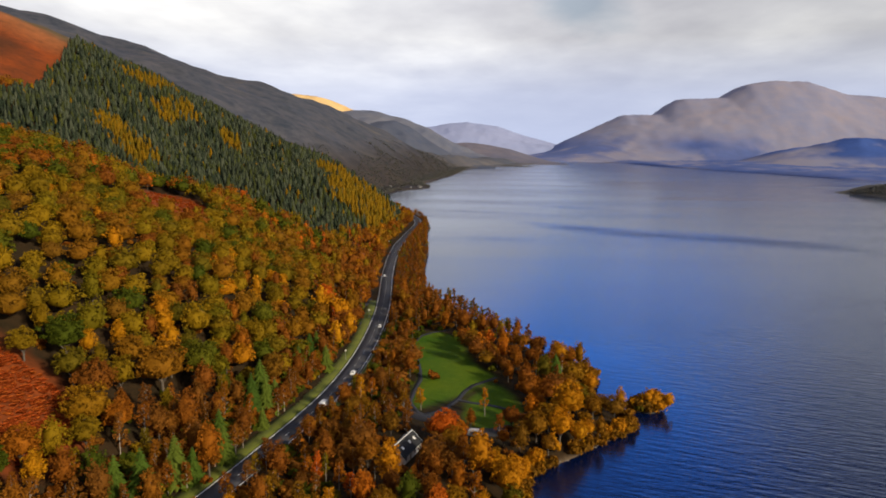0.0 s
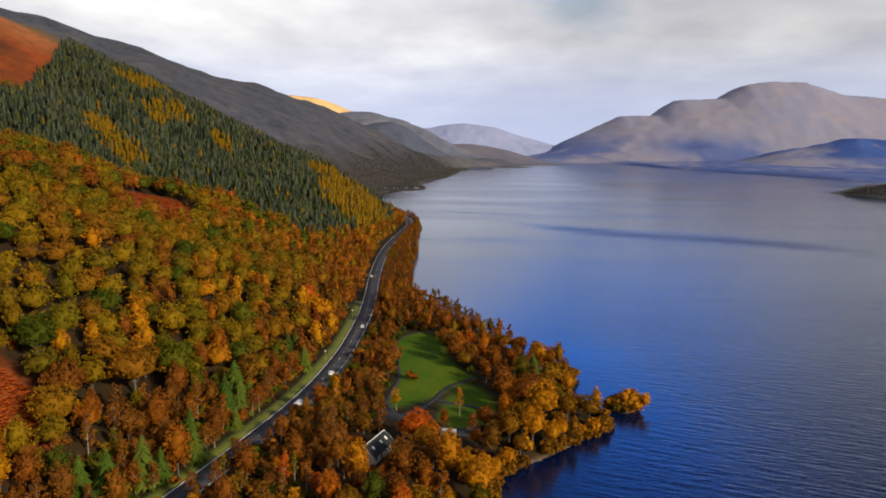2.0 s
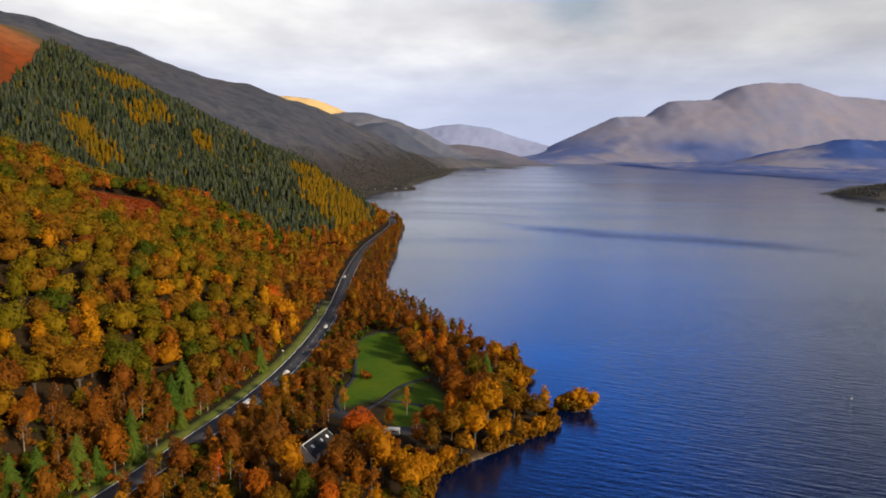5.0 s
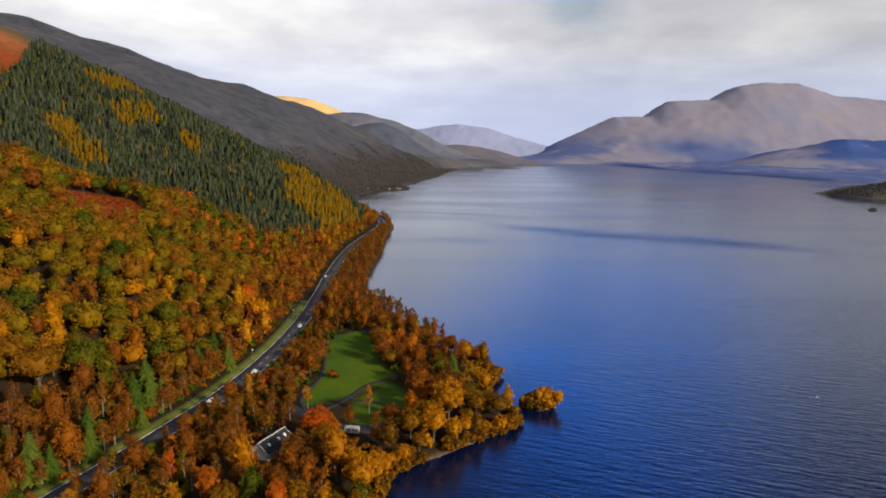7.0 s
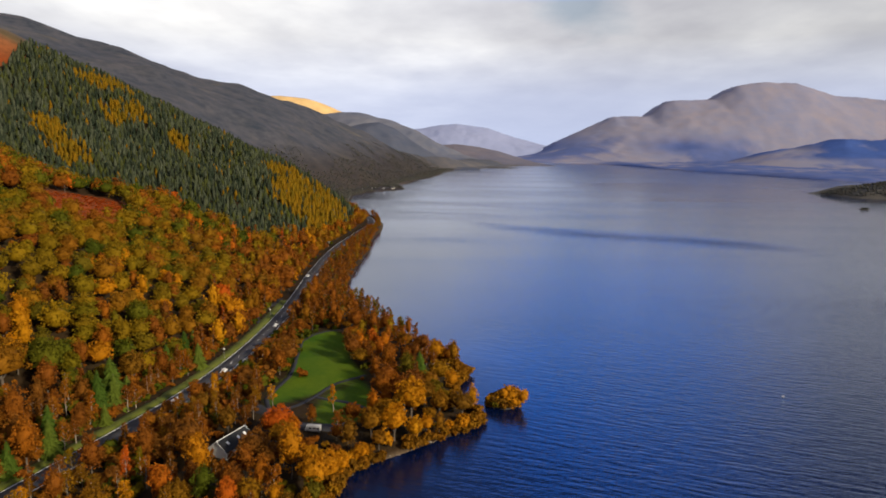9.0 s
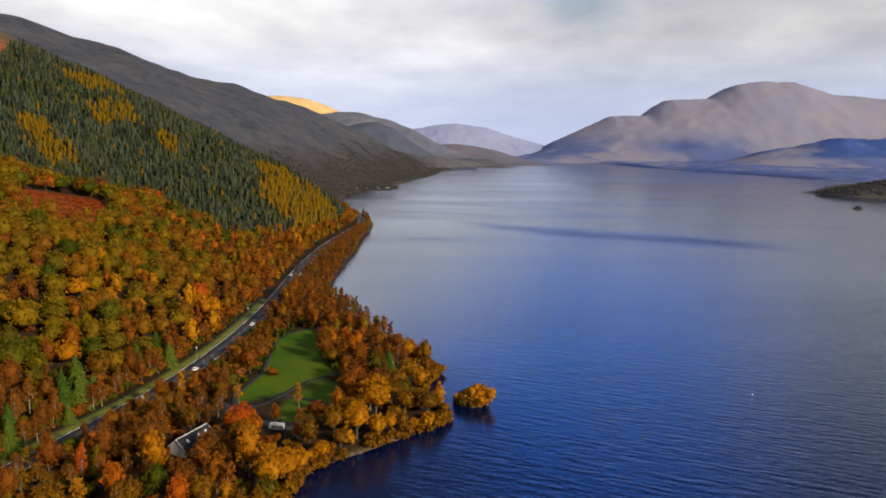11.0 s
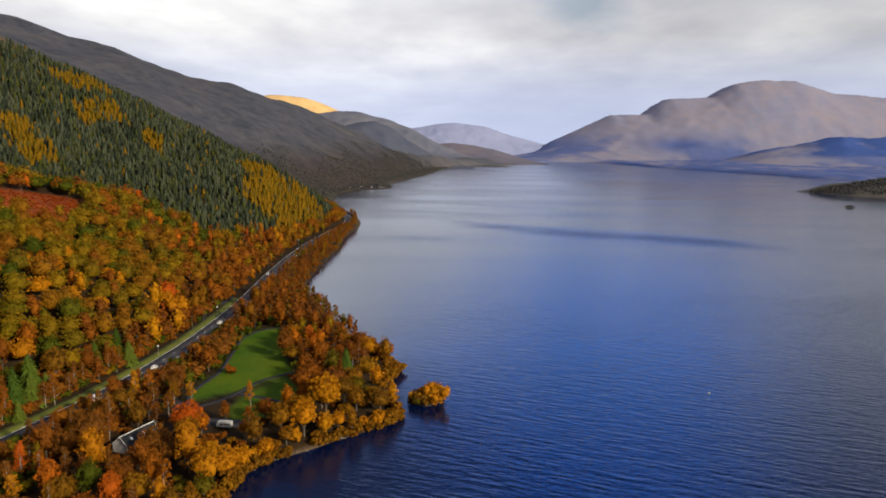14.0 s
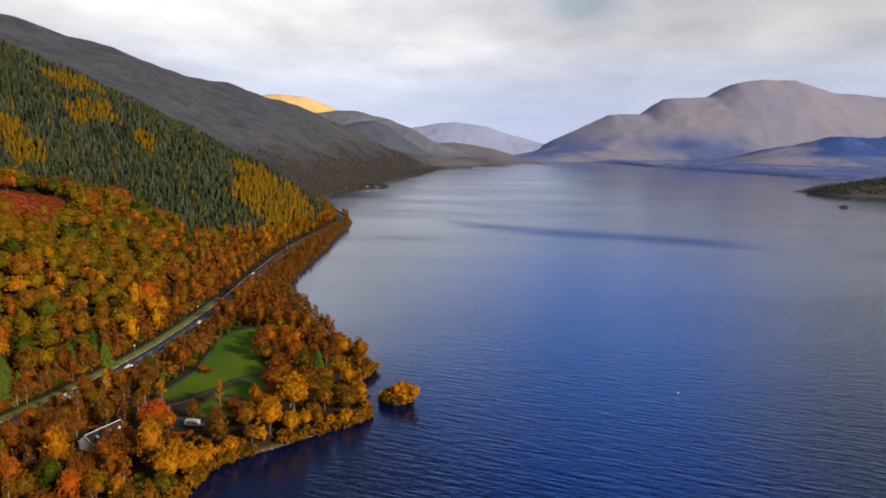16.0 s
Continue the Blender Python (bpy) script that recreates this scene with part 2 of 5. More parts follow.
def land_material():
    """Leaf litter, bracken, moor grass and mown lawn, by how much of each grows there, with distance haze put into the
    moor colours.
    """
    m, nt, b = nodes_of("land")

    def share(name):
        at = nt.nodes.new("ShaderNodeAttribute")
        at.attribute_name = name
        return at.outputs["Fac"]

    fine = noise_of(nt, 0.45, 6, 0.65)
    mid = noise_of(nt, 0.06, 6, 0.6)
    wide = noise_of(nt, 0.006, 7, 0.6)
    litter = mix_of(nt, 0.5, ramp_of(nt, fine, [(0.3, (0.012, 0.009, 0.006)), (0.7, (0.044, 0.024, 0.010))]),
                    ramp_of(nt, mid, [(0.35, (0.012, 0.013, 0.006)), (0.65, (0.040, 0.022, 0.009))]))
    streak = noise_of(nt, 0.25, 5, 0.6, stretch=(0.7, 2.6, 1.0))
    bracken = mix_of(nt, 0.5, ramp_of(nt, streak, [(0.3, (0.08, 0.018, 0.006)), (0.7, (0.29, 0.060, 0.010))]),
                     ramp_of(nt, mid, [(0.3, (0.06, 0.026, 0.012)), (0.7, (0.28, 0.058, 0.010))]))
    # the moor's blue-grey includes a haze tint for the distant ridge
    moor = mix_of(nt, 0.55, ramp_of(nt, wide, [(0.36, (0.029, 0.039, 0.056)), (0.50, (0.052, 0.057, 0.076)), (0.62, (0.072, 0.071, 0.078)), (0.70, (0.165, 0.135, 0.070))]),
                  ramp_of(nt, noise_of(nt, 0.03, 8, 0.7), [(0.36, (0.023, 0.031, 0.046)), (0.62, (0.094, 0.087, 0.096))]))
    lawn = mix_of(nt, 0.5, ramp_of(nt, fine, [(0.3, (0.028, 0.076, 0.003)), (0.7, (0.066, 0.126, 0.005))]),
                  ramp_of(nt, mid, [(0.3, (0.026, 0.074, 0.003)), (0.7, (0.112, 0.136, 0.006))]))
    sand = ramp_of(nt, fine, [(0.3, (0.10, 0.075, 0.05)), (0.7, (0.28, 0.21, 0.14))])
    gilt = ramp_of(nt, mid, [(0.3, (0.46, 0.30, 0.13)), (0.7, (0.74, 0.52, 0.25))])
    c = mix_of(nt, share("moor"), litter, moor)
    # painted haze: the far land fades to this bluish tone
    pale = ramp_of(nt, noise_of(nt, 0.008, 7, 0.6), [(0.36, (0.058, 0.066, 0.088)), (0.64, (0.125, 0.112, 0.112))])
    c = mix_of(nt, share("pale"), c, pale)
    c = mix_of(nt, share("bracken"), c, bracken)
    c = mix_of(nt, share("gilt"), c, gilt)
    c = mix_of(nt, share("lawn"), c, lawn)
    c = mix_of(nt, share("sand"), c, sand)
    nt.links.new(c, b.inputs["Base Color"])
    b.inputs["Roughness"].default_value = 0.92
    b.inputs["Specular IOR Level"].default_value = 0.1
    bump_of(nt, b, fine, 0.6, 0.4)
    return m


def water_material():
    """Deep dark water that mirrors the sky; lanes of wind roughen it, and chop runs nearer the shore."""
    m, nt, b = nodes_of("loch_water")

    def share(name):
        at = nt.nodes.new("ShaderNodeAttribute")
        at.attribute_name = name
        return at.outputs["Color"]

    def waves(scale, detail, rough, turn, stretch):
        tc, mp = nt.nodes.new("ShaderNodeTexCoord"), nt.nodes.new("ShaderNodeMapping")
        mp.inputs["Rotation"].default_value = (0, 0, radians(turn))
        squeeze = nt.nodes.new("ShaderNodeMapping")
        squeeze.inputs["Scale"].default_value = stretch
        nt.links.new(mp.outputs[0], squeeze.inputs["Vector"])
        tex = add(nt, "ShaderNodeTexNoise", Scale=scale, Detail=detail, Roughness=rough)
        nt.links.new(tc.outputs["Object"], mp.inputs["Vector"])
        nt.links.new(squeeze.outputs[0], tex.inputs["Vector"])
        return tex.outputs["Fac"]

    wind = noise_of(nt, 0.0035, 6, 0.6, stretch=(0.22, 1.9, 1))
    c = ramp_of(nt, wind, [(0.35, (0.001, 0.006, 0.036)), (0.7, (0.001, 0.005, 0.030))])
    nt.links.new(c, b.inputs["Base Color"])
    b.inputs["IOR"].default_value = 1.8
    b.inputs["Specular Tint"].default_value = (0.16, 0.46, 1.0, 1)
    lanes = ramp_of(nt, wind, [(0.42, (0.08, 0.08, 0.08)), (0.60, (0.22, 0.22, 0.22))])
    torn = ramp_of(nt, noise_of(nt, 0.012, 5, 0.65, stretch=(0.25, 2.2, 1)), [(0.38, (0.25, 0.25, 0.25)), (0.60, (1.7, 1.7, 1.7))])
    lanes = mix_of(nt, 1.0, lanes, mix_of(nt, 1.0, share("ruffle"), torn, "MULTIPLY"), "ADD")
    lanes = mix_of(nt, 1.0, lanes, share("chop"), "ADD")
    far_rough = ramp_of(nt, wind, [(0.40, (0.12, 0.12, 0.12)), (0.62, (0.19, 0.19, 0.19))])
    nt.links.new(mix_of(nt, share("chop"), far_rough, (0.03, 0.03, 0.03)), b.inputs["Roughness"])
    both = mix_of(nt, 0.38, waves(0.16, 2, 0.5, 20, (0.5, 2.7, 1)), waves(0.36, 4, 0.6, 8, (0.6, 2.2, 1)))
    bp = add(nt, "ShaderNodeBump", Distance=0.62)
    nt.links.new(both, bp.inputs["Height"])
    nt.links.new(lanes, bp.inputs["Strength"])
    nt.links.new(bp.outputs[0], b.inputs["Normal"])
    return m


GRASS = surface("verge_grass", (0.036, 0.056, 0.003), (0.112, 0.120, 0.006), 0.15, 0.9, 0.5, 0.1)
LAND, WATER = land_material(), water_material()


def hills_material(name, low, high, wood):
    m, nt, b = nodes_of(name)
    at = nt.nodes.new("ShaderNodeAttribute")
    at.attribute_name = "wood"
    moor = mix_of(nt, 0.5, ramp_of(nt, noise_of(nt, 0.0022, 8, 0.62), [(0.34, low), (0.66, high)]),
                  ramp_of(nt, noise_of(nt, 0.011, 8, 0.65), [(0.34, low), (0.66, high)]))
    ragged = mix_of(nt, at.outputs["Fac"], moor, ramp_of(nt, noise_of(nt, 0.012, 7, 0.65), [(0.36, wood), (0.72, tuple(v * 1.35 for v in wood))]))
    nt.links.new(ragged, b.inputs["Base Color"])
    b.inputs["Roughness"].default_value = 0.95
    b.inputs["Specular IOR Level"].default_value = 0.05
    return m


# bluish distance haze is mixed into these moor and wood colours
EAST_HILLS = hills_material("far_moor_hazed", (0.190, 0.205, 0.310), (0.275, 0.240, 0.275), (0.040, 0.076, 0.235))
FAR_HILLS = hills_material("farthest_moor_hazed", (0.250, 0.285, 0.455), (0.275, 0.305, 0.465), (0.25, 0.29, 0.455))
# the sunbeam on this hill is painted as a brighter gold grass colour
SUNLIT_HILLS = hills_material("sunlit_gilt_moor", (0.46, 0.30, 0.13), (0.80, 0.54, 0.25), (0.30, 0.24, 0.17))
# western ranges: haze is put into the colour, paler on the farther hills
WEST_FAR = hills_material("west_moor_hazed", (0.088, 0.102, 0.152), (0.166, 0.162, 0.182), (0.062, 0.083, 0.150))
WEST_LOW = hills_material("low_moor_hazed", (0.105, 0.108, 0.155), (0.168, 0.145, 0.166), (0.080, 0.088, 0.138))
WEST_SPUR = hills_material("spur_moor_hazed", (0.044, 0.060, 0.106), (0.086, 0.093, 0.124), (0.034, 0.050, 0.104))
ISLE_EARTH = surface("isle_earth", (0.030, 0.029, 0.028), (0.062, 0.054, 0.046), 0.03, 0.95)


# ---- the lie of the land ----
SHORE_Y = [-600, 0, 100, 150, 174, 185, 195, 202, 206, 218, 225, 233, 241, 247, 250, 256, 263, 272, 284, 292, 300, 325, 370, 415, 455, 546, 637, 690, 800, 830, 900, 1000, 1150, 1280, 1380, 1430, 1470, 1520, 1560, 1660, 1760, 1950, 2015, 2560, 2800, 3060, 3490, 3760, 4000]
SHORE_X = [-60, -5, 12, 20, 26, 27, 31, 38, 46, 58, 70, 78, 77, 69, 70, 81, 68, 66, 74, 72, 66, 50, 29, 8, -11, -14, -13, -17, -17, -20, -32, -66, -106, -118, -98, -66, -38, -24, -40, -46, -24, 10, 30, 100, 220, 400, 572, 615, 640]
ROAD_Y = [-600, 0, 100, 150, 172, 187, 200, 219, 240, 268, 300, 335, 383, 430, 484, 557, 629, 675, 731, 790, 850, 900, 1000, 1150, 1280, 1390, 1490, 1700, 2015, 2560, 3060, 4000]
ROAD_X = [-220, -130, -92, -74, -66.5, -62, -58, -52.5, -46.5, -41.5, -38, -36.3, -36, -38.5, -42, -44.5, -44, -40.5, -36, -29.5, -33, -47, -84, -128, -150, -142, -90, -50, -5, 62, 340, 600]
HILL_S = [0, 50, 130, 272, 330, 530, 630, 1220, 1700, 2600]
HILL_H = [0, 29, 74, 150, 184, 262, 290, 470, 590, 700]
RISE_Y = [-600, 150, 200, 330, 477, 560, 660, 740, 800, 860, 1000, 1700, 1900, 2000, 2300, 2780, 2900, 3500, 4000]
RISE_NEAR = [0.8, 0.75, 0.75, 0.85, 0.75, 0.95, 1.35, 1.35, 1.3, 1.3, 1.0, 1.0, 1.0, 1.0, 1.05, 0.8, 0.6, 0.4, 0.3]
RISE_FAR = [0.9, 0.9, 0.88, 0.8, 0.69, 0.76, 0.80, 0.87, 0.95, 0.95, 1.0, 1.0, 1.06, 1.05, 1.05, 0.6, 0.4, 0.3, 0.25]
# the spur in which the long ridge comes down to the loch
SPUR_Y = [1500, 1900, 2000, 2150, 2250, 2400, 2600, 3000, 4000]
SPUR_X = [-3000, -1500, -430, -342, -240, -130, -3, 240, 600]


def smooth_table(xs, ys, step):
    """A table resampled and rounded off, for soft curves."""
    g = np.arange(xs[0], xs[-1] + step, step)
    v = np.interp(g, xs, ys)
    k = np.array([1, 2, 3, 2, 1]) / 9.0
    w = np.convolve(np.pad(v, 2, mode="edge"), k, mode="valid")
    return g, w


SHORE = smooth_table(SHORE_Y, SHORE_X, 3.0)
ROAD = smooth_table(ROAD_Y, ROAD_X, 9.0)
HILL = smooth_table(HILL_S, HILL_H, 15.0)


def shore_x(y):
    return np.interp(y, *SHORE)


def road_x(y):
    return np.interp(y, *ROAD)


def ease(v):
    v = np.clip(v, 0, 1)
    return v * v * (3 - 2 * v)


def wave(x, y, a, b, c):
    return np.sin(x * a + y * b + c)


def ground(x, y):
    """Height of the land at x, y (arrays or numbers), the loch's level being 0."""
    x, y = np.asarray(x, float), np.asarray(y, float)
    u = shore_x(y) - x
    w = x - road_x(y)
    low = np.where(u < 0, u * 0.35, 4.6 * (1 - np.exp(-np.maximum(u, 0) / 9.0)))
    near_road = ease((18 - np.abs(w)) / 7.0)
    low = low * (1 - near_road) + 5.0 * near_road
    s = np.maximum(-w - 11.0, 0)
    near, far = np.interp(y, RISE_Y, RISE_NEAR), np.interp(y, RISE_Y, RISE_FAR)
    k = near + (far - near) * ease((s - 30) / 150)
    k = k + np.maximum(1 - k, 0) * ease((s - 320) / 250) * ease((1900 - y) / 700)
    hill = np.interp(s, *HILL) * np.clip(s / 26, 0, 1) ** 0.7 * k * (1 - 0.3 * ease((s - 780) / 400) * ease((y - 2000) / 300)) * (1 - 0.07 * ease((s - 430) / 200) * ease((y - 1500) / 300))
    hill = hill * (1 - 0.8 * ease((np.interp(y, SPUR_Y, SPUR_X) - x) / 260))
    rough = ease(s / 120) * (3.0 * wave(x, y, 0.021, 0.013, 1.0) + 2.2 * wave(x, y, -0.017, 0.034, 2.1) + 1.3 * wave(x, y, 0.06, 0.05, 0.3))
    big = ease((s - 300) / 500) * (5 * wave(x, y, 0.004, 0.009, 0.7) + 3 * wave(x, y, -0.011, 0.016, 2.9) + 2 * wave(x, y, 0.03, 0.024, 1.9))
    return np.where(w < -11.0, 5.0 + hill + rough + big, low)


# ---- the large structure: water, land, hills, road ----
def grid_mesh(name, X, Y, Z, material, shares=None, kind="structure", label="", category=""):
    r, c = X.shape
    verts = np.stack([X, Y, Z], -1).reshape(-1, 3)
    i = np.arange(r * c).reshape(r, c)
    quads = np.stack([i[:-1, :-1], i[:-1, 1:], i[1:, 1:], i[1:, :-1]], -1).reshape(-1, 4)
    me = bpy.data.meshes.new(name)
    me.from_pydata(verts.tolist(), [], quads.tolist())
    for key, v in (shares or {}).items():
        me.attributes.new(key, "FLOAT", "POINT").data.foreach_set("value", np.ascontiguousarray(v, np.float32).ravel())
    me.materials.append(material)
    me.polygons.foreach_set("use_smooth", np.ones(len(quads), bool))
    me.update()
    return tagged(new(name, me), label, category, kind=kind)


def inside(poly, x, y):
    x, y = np.asarray(x, float), np.asarray(y, float)
    hit = np.zeros(x.shape, bool)
    for (ax, ay), (bx, by) in zip(poly, poly[1:] + poly[:1]):
        if ay != by:
            hit ^= ((ay > y) != (by > y)) & (x < (bx - ax) * (y - ay) / (by - ay) + ax)
    return hit


def within(poly, x, y):
    """Whether one point lies inside the outline."""
    hit, (ax, ay) = False, poly[-1]
    for bx, by in poly:
        if (ay > y) != (by > y) and x < (bx - ax) * (y - ay) / (by - ay) + ax:
            hit = not hit
        ax, ay = bx, by
    return hit


def near_poly(poly, x, y, soft):
    """1 inside the outline, falling to 0 at a distance soft outside it."""
    x, y = np.asarray(x, float), np.asarray(y, float)
    d = np.full(x.shape, 1e9)
    for (ax, ay), (bx, by) in zip(poly, poly[1:] + poly[:1]):
        ex, ey = bx - ax, by - ay
        t = np.clip(((x - ax) * ex + (y - ay) * ey) / (ex * ex + ey * ey + 1e-9), 0, 1)
        d = np.minimum(d, np.hypot(x - ax - t * ex, y - ay - t * ey))
    return np.where(inside(poly, x, y), 1.0, np.clip(1 - d / soft, 0, 1))


LAWN_A = [(-12.5, 331), (-1, 340), (9, 331), (14, 294), (24, 273), (14, 260), (8, 252), (-9, 239), (-10, 251), (-7, 269), (-10, 293), (-13.5, 317)]
LAWN_B = [(14, 248), (24, 264), (30, 252), (32, 238), (27, 224), (16, 219), (11, 231)]
BRACKEN_A = [(-158, 205), (-130, 197), (-116, 191), (-108, 178), (-112, 163), (-122, 155), (-160, 150)]
BRACKEN_B = [(-192, 376), (-163, 382), (-158, 430), (-168, 468), (-192, 486), (-207, 478), (-204, 418)]
HOUSE_FRONT = [(-20, 195), (-21, 186), (-8, 183), (-4, 192)]
CARAVAN_FRONT = [(9, 213), (18, 213), (28, 196), (22, 190), (9, 200)]
CLEARING = [(-14, 262), (-14, 238), (-2, 226), (8, 220), (32, 222), (34, 240), (30, 268), (14, 262)]
BRACKEN_C = [(-900, 540), (-400, 560), (-400, 625), (-412, 665), (-436, 735), (-456, 790), (-500, 806), (-530, 800), (-900, 830)]
GILT_A = [(-470, 800), (-480, 900), (-640, 1000), (-900, 1000), (-900, 830), (-530, 800)]
SPRUCE_WOOD = [(-345, 452), (-262, 468), (-215, 500), (-178, 545), (-134, 525), (-101, 510), (-76, 594), (-53, 718), (-48, 800), (-62, 890), (-112, 1000),
               (-330, 1010), (-420, 960), (-470, 860), (-462, 815), (-445, 770), (-428, 731), (-405, 660), (-392, 628), (-385, 560), (-430, 500)]
DRIVE = [(-9, 238), (2, 242), (12, 222), (8, 205), (-2, 196), (-12, 210)]


def build_land():
    ys = np.concatenate([np.arange(-400, 120, 20.0), np.arange(120, 420, 2.5), np.arange(420, 800, 5.0), np.arange(800, 1500, 10.0), np.arange(1500, 4001, 25.0)])
    us = np.concatenate([np.arange(-12, 140, 2.5), np.arange(140, 320, 5.0), np.arange(320, 700, 12.0), np.arange(700, 2700, 40.0)])
    Y, U = np.meshgrid(ys, us, indexing="ij")
    X = shore_x(Y) - U
    Z = ground(X, Y)
    crag = np.array([noise.fractal(Vector((x * 0.006, y * 0.006, 0.3)), 0.9, 2.1, 6) for x, y in zip(X.ravel(), Y.ravel())]).reshape(X.shape)
    s = road_x(Y) - X
    Z = Z + crag * 9 * ease((s - 220) / 400) * ease((Y - 500) / 700)
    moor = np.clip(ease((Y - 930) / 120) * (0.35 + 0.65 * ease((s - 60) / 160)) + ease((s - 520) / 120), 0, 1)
    bracken = np.maximum.reduce([near_poly(p, X, Y, 6) for p in (BRACKEN_A, BRACKEN_B)] + [near_poly(BRACKEN_C, X, Y, 25) * np.clip(0.9 + 1.6 * crag, 0.35, 1.0)])
    gilt = near_poly(GILT_A, X, Y, 60) * 0.12
    lawn = np.maximum.reduce([near_poly(LAWN_A, X, Y, 3), near_poly(LAWN_B, X, Y, 3)])
    sand = ease((1.6 - U) / 2.5) * np.where(((Y > 196) & (Y < 212)) | ((Y > 250) & (Y < 260)), 0.9, 0.15)
    # the pale share rises with distance along the loch, standing in for haze
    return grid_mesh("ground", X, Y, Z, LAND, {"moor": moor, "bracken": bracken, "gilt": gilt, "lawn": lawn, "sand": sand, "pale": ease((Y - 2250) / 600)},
                     label="hillside of leaf litter, bracken, moor and mown grass", category="ground")


build_land()


# lanes of ruffled water: from x, y to x, y, half width, strength
LANES = [(95, 868, 500, 650, 27, 1.3), (60, 900, 330, 760, 10, 0.6), (-20, 1180, 330, 1060, 20, 0.5), (160, 1030, 420, 960, 14, 0.4), (20, 720, 110, 700, 12, 0.45), (-60, 1330, 250, 1330, 16, 0.4),
         (100, 1500, 420, 1450, 22, 0.4), (-40, 1010, 190, 960, 12, 0.5), (480, 655, 1100, 560, 34, 0.45)]


def build_water():
    xs = np.concatenate([[-2500.0, -1200, -500], np.arange(-300, 1300, 16.0), [1400, 1700, 2300, 3500, 6000]])
    ys = np.concatenate([[-1500.0, -600, 0, 150, 240, 310], np.arange(380, 1600, 12.0), [1700, 2000, 2600, 3600, 4960]])
    X, Y = np.meshgrid(xs, ys)
    ruffle = np.zeros_like(X)
    for ax, ay, bx, by, half, k in LANES:
        ex, ey = bx - ax, by - ay
        t = ((X - ax) * ex + (Y - ay) * ey) / (ex * ex + ey * ey)
        d = ((X - ax) * ey - (Y - ay) * ex) / math.hypot(ex, ey) + 9 * np.sin(X * 0.021)
        ruffle = np.maximum(ruffle, k * np.exp(-(d / half) ** 2) * ease(t * 4) * ease((1 - t) * 4))
    chop = (0.30 * ease((600 - Y) / 380) + 0.40 * ease((1250 - Y) / 600)) * (0.12 + 0.88 * ease((X - shore_x(Y) - 8) / np.maximum(60, 0.5 * (Y - 150))))
    return grid_mesh("water", X, Y, np.zeros_like(X), WATER, {"ruffle": ruffle, "chop": chop}, label="wind-ruffled deep blue loch water", category="water")


build_water()

EAST_SHORE = ([560, 620, 740, 960, 1060, 1130, 1200, 1316, 1415, 1500, 2000, 3600], [3860, 3775, 3800, 3780, 3560, 3120, 2880, 2580, 2200, 2070, 1790, 1500])
EAST_CREST = ([560, 724, 884, 1124, 1302, 1546, 1642, 1720, 2023, 2080, 2176, 2314, 2597, 2722, 2890, 3168, 3700],
              [0, 34, 124, 229, 312, 324, 397, 437, 446, 483, 536, 569, 570, 533, 485, 466, 440])
EAST_LOW = ([1500, 1741, 1864, 2081, 2267, 2480, 3000, 3700], [0, 27, 76, 127, 161, 181, 215, 240])


def fractal_field(X, Y, scale, octaves, seed):
    return np.array([noise.fractal(Vector((x * scale, y * scale, seed)), 0.9, 2.1, octaves) for x, y in zip(X.ravel(), Y.ravel())]).reshape(X.shape)


def build_east_hills():
    xs = np.arange(560, 3700, 22.0)
    v = np.linspace(-0.02, 1.06, 110)
    V, X = np.meshgrid(v, xs, indexing="ij")
    ys = np.interp(X, *EAST_SHORE)
    Y = ys + (4650 - ys) * V
    crest = np.interp(X, *EAST_CREST)
    rough = fractal_field(X, Y, 0.0035, 7, 5.5)
    rise = np.clip((Y - 3720) / 930, 0, 1)
    soft = np.interp(X, xs, np.convolve(np.pad(np.interp(xs, *EAST_CREST), 20, mode="edge"), np.ones(41) / 41, mode="valid"))
    main = (soft + (crest - soft) * rise ** 3) * (0.65 * rise + 0.35 * ease(rise))
    fade = np.clip(rise * 4, 0, 1) * np.clip((1.02 - rise) * 5, 0.22, 1)
    main = main + rough * 10 * fade * np.clip(crest / 250, 0.1, 1)
    fine = fractal_field(X, Y, 0.013, 5, 8.8)
    main = main + fine * 6 * np.clip(rise * 4, 0, 1) * np.clip(crest / 300, 0.1, 1)
    hump = np.interp(X, *EAST_LOW)
    low = hump * np.exp(-((Y - 3560) / 330.0) ** 2) * (1 + 0.22 * rough)
    shelf = 16 * (1 - np.exp(-np.maximum(Y - ys, 0) / 160.0)) + 10 * rough * ease((Y - ys) / 400)
    Z = np.where(V < 0, -4.0, np.maximum(np.maximum(main, low), np.maximum(shelf, 0.2)))
    wood = 0.85 * np.exp(-(((X - 1610) / 250) ** 2 + ((Z - 105) / 55) ** 2)) * (Y > 3600)
    wood = np.maximum(wood, np.clip(low / 60, 0, 1) * (low >= main - 2) * np.clip(1.2 + 1.6 * rough, 0, 1) * ease((low - 28) / 45))
    wood = np.maximum(wood, 0.9 * (shelf > np.maximum(main, low)) * np.clip(0.75 + 1.5 * fine, 0, 1))
    wood = np.maximum(wood, ((Y - ys) < 230) * (0.55 + 0.4 * np.exp(-((X - 1180) / 190) ** 2)) * np.clip(0.8 + 1.2 * rough, 0, 1))
    wood = np.maximum(wood, 0.75 * ease((230 - Z) / 170) * np.clip(0.15 + 2.2 * rough, 0, 1))
    return grid_mesh("hills_east", X, Y, Z, EAST_HILLS, {"wood": wood}, label="long mauve mountain with a flat summit, haze in its colour", category="mountain")


build_east_hills()


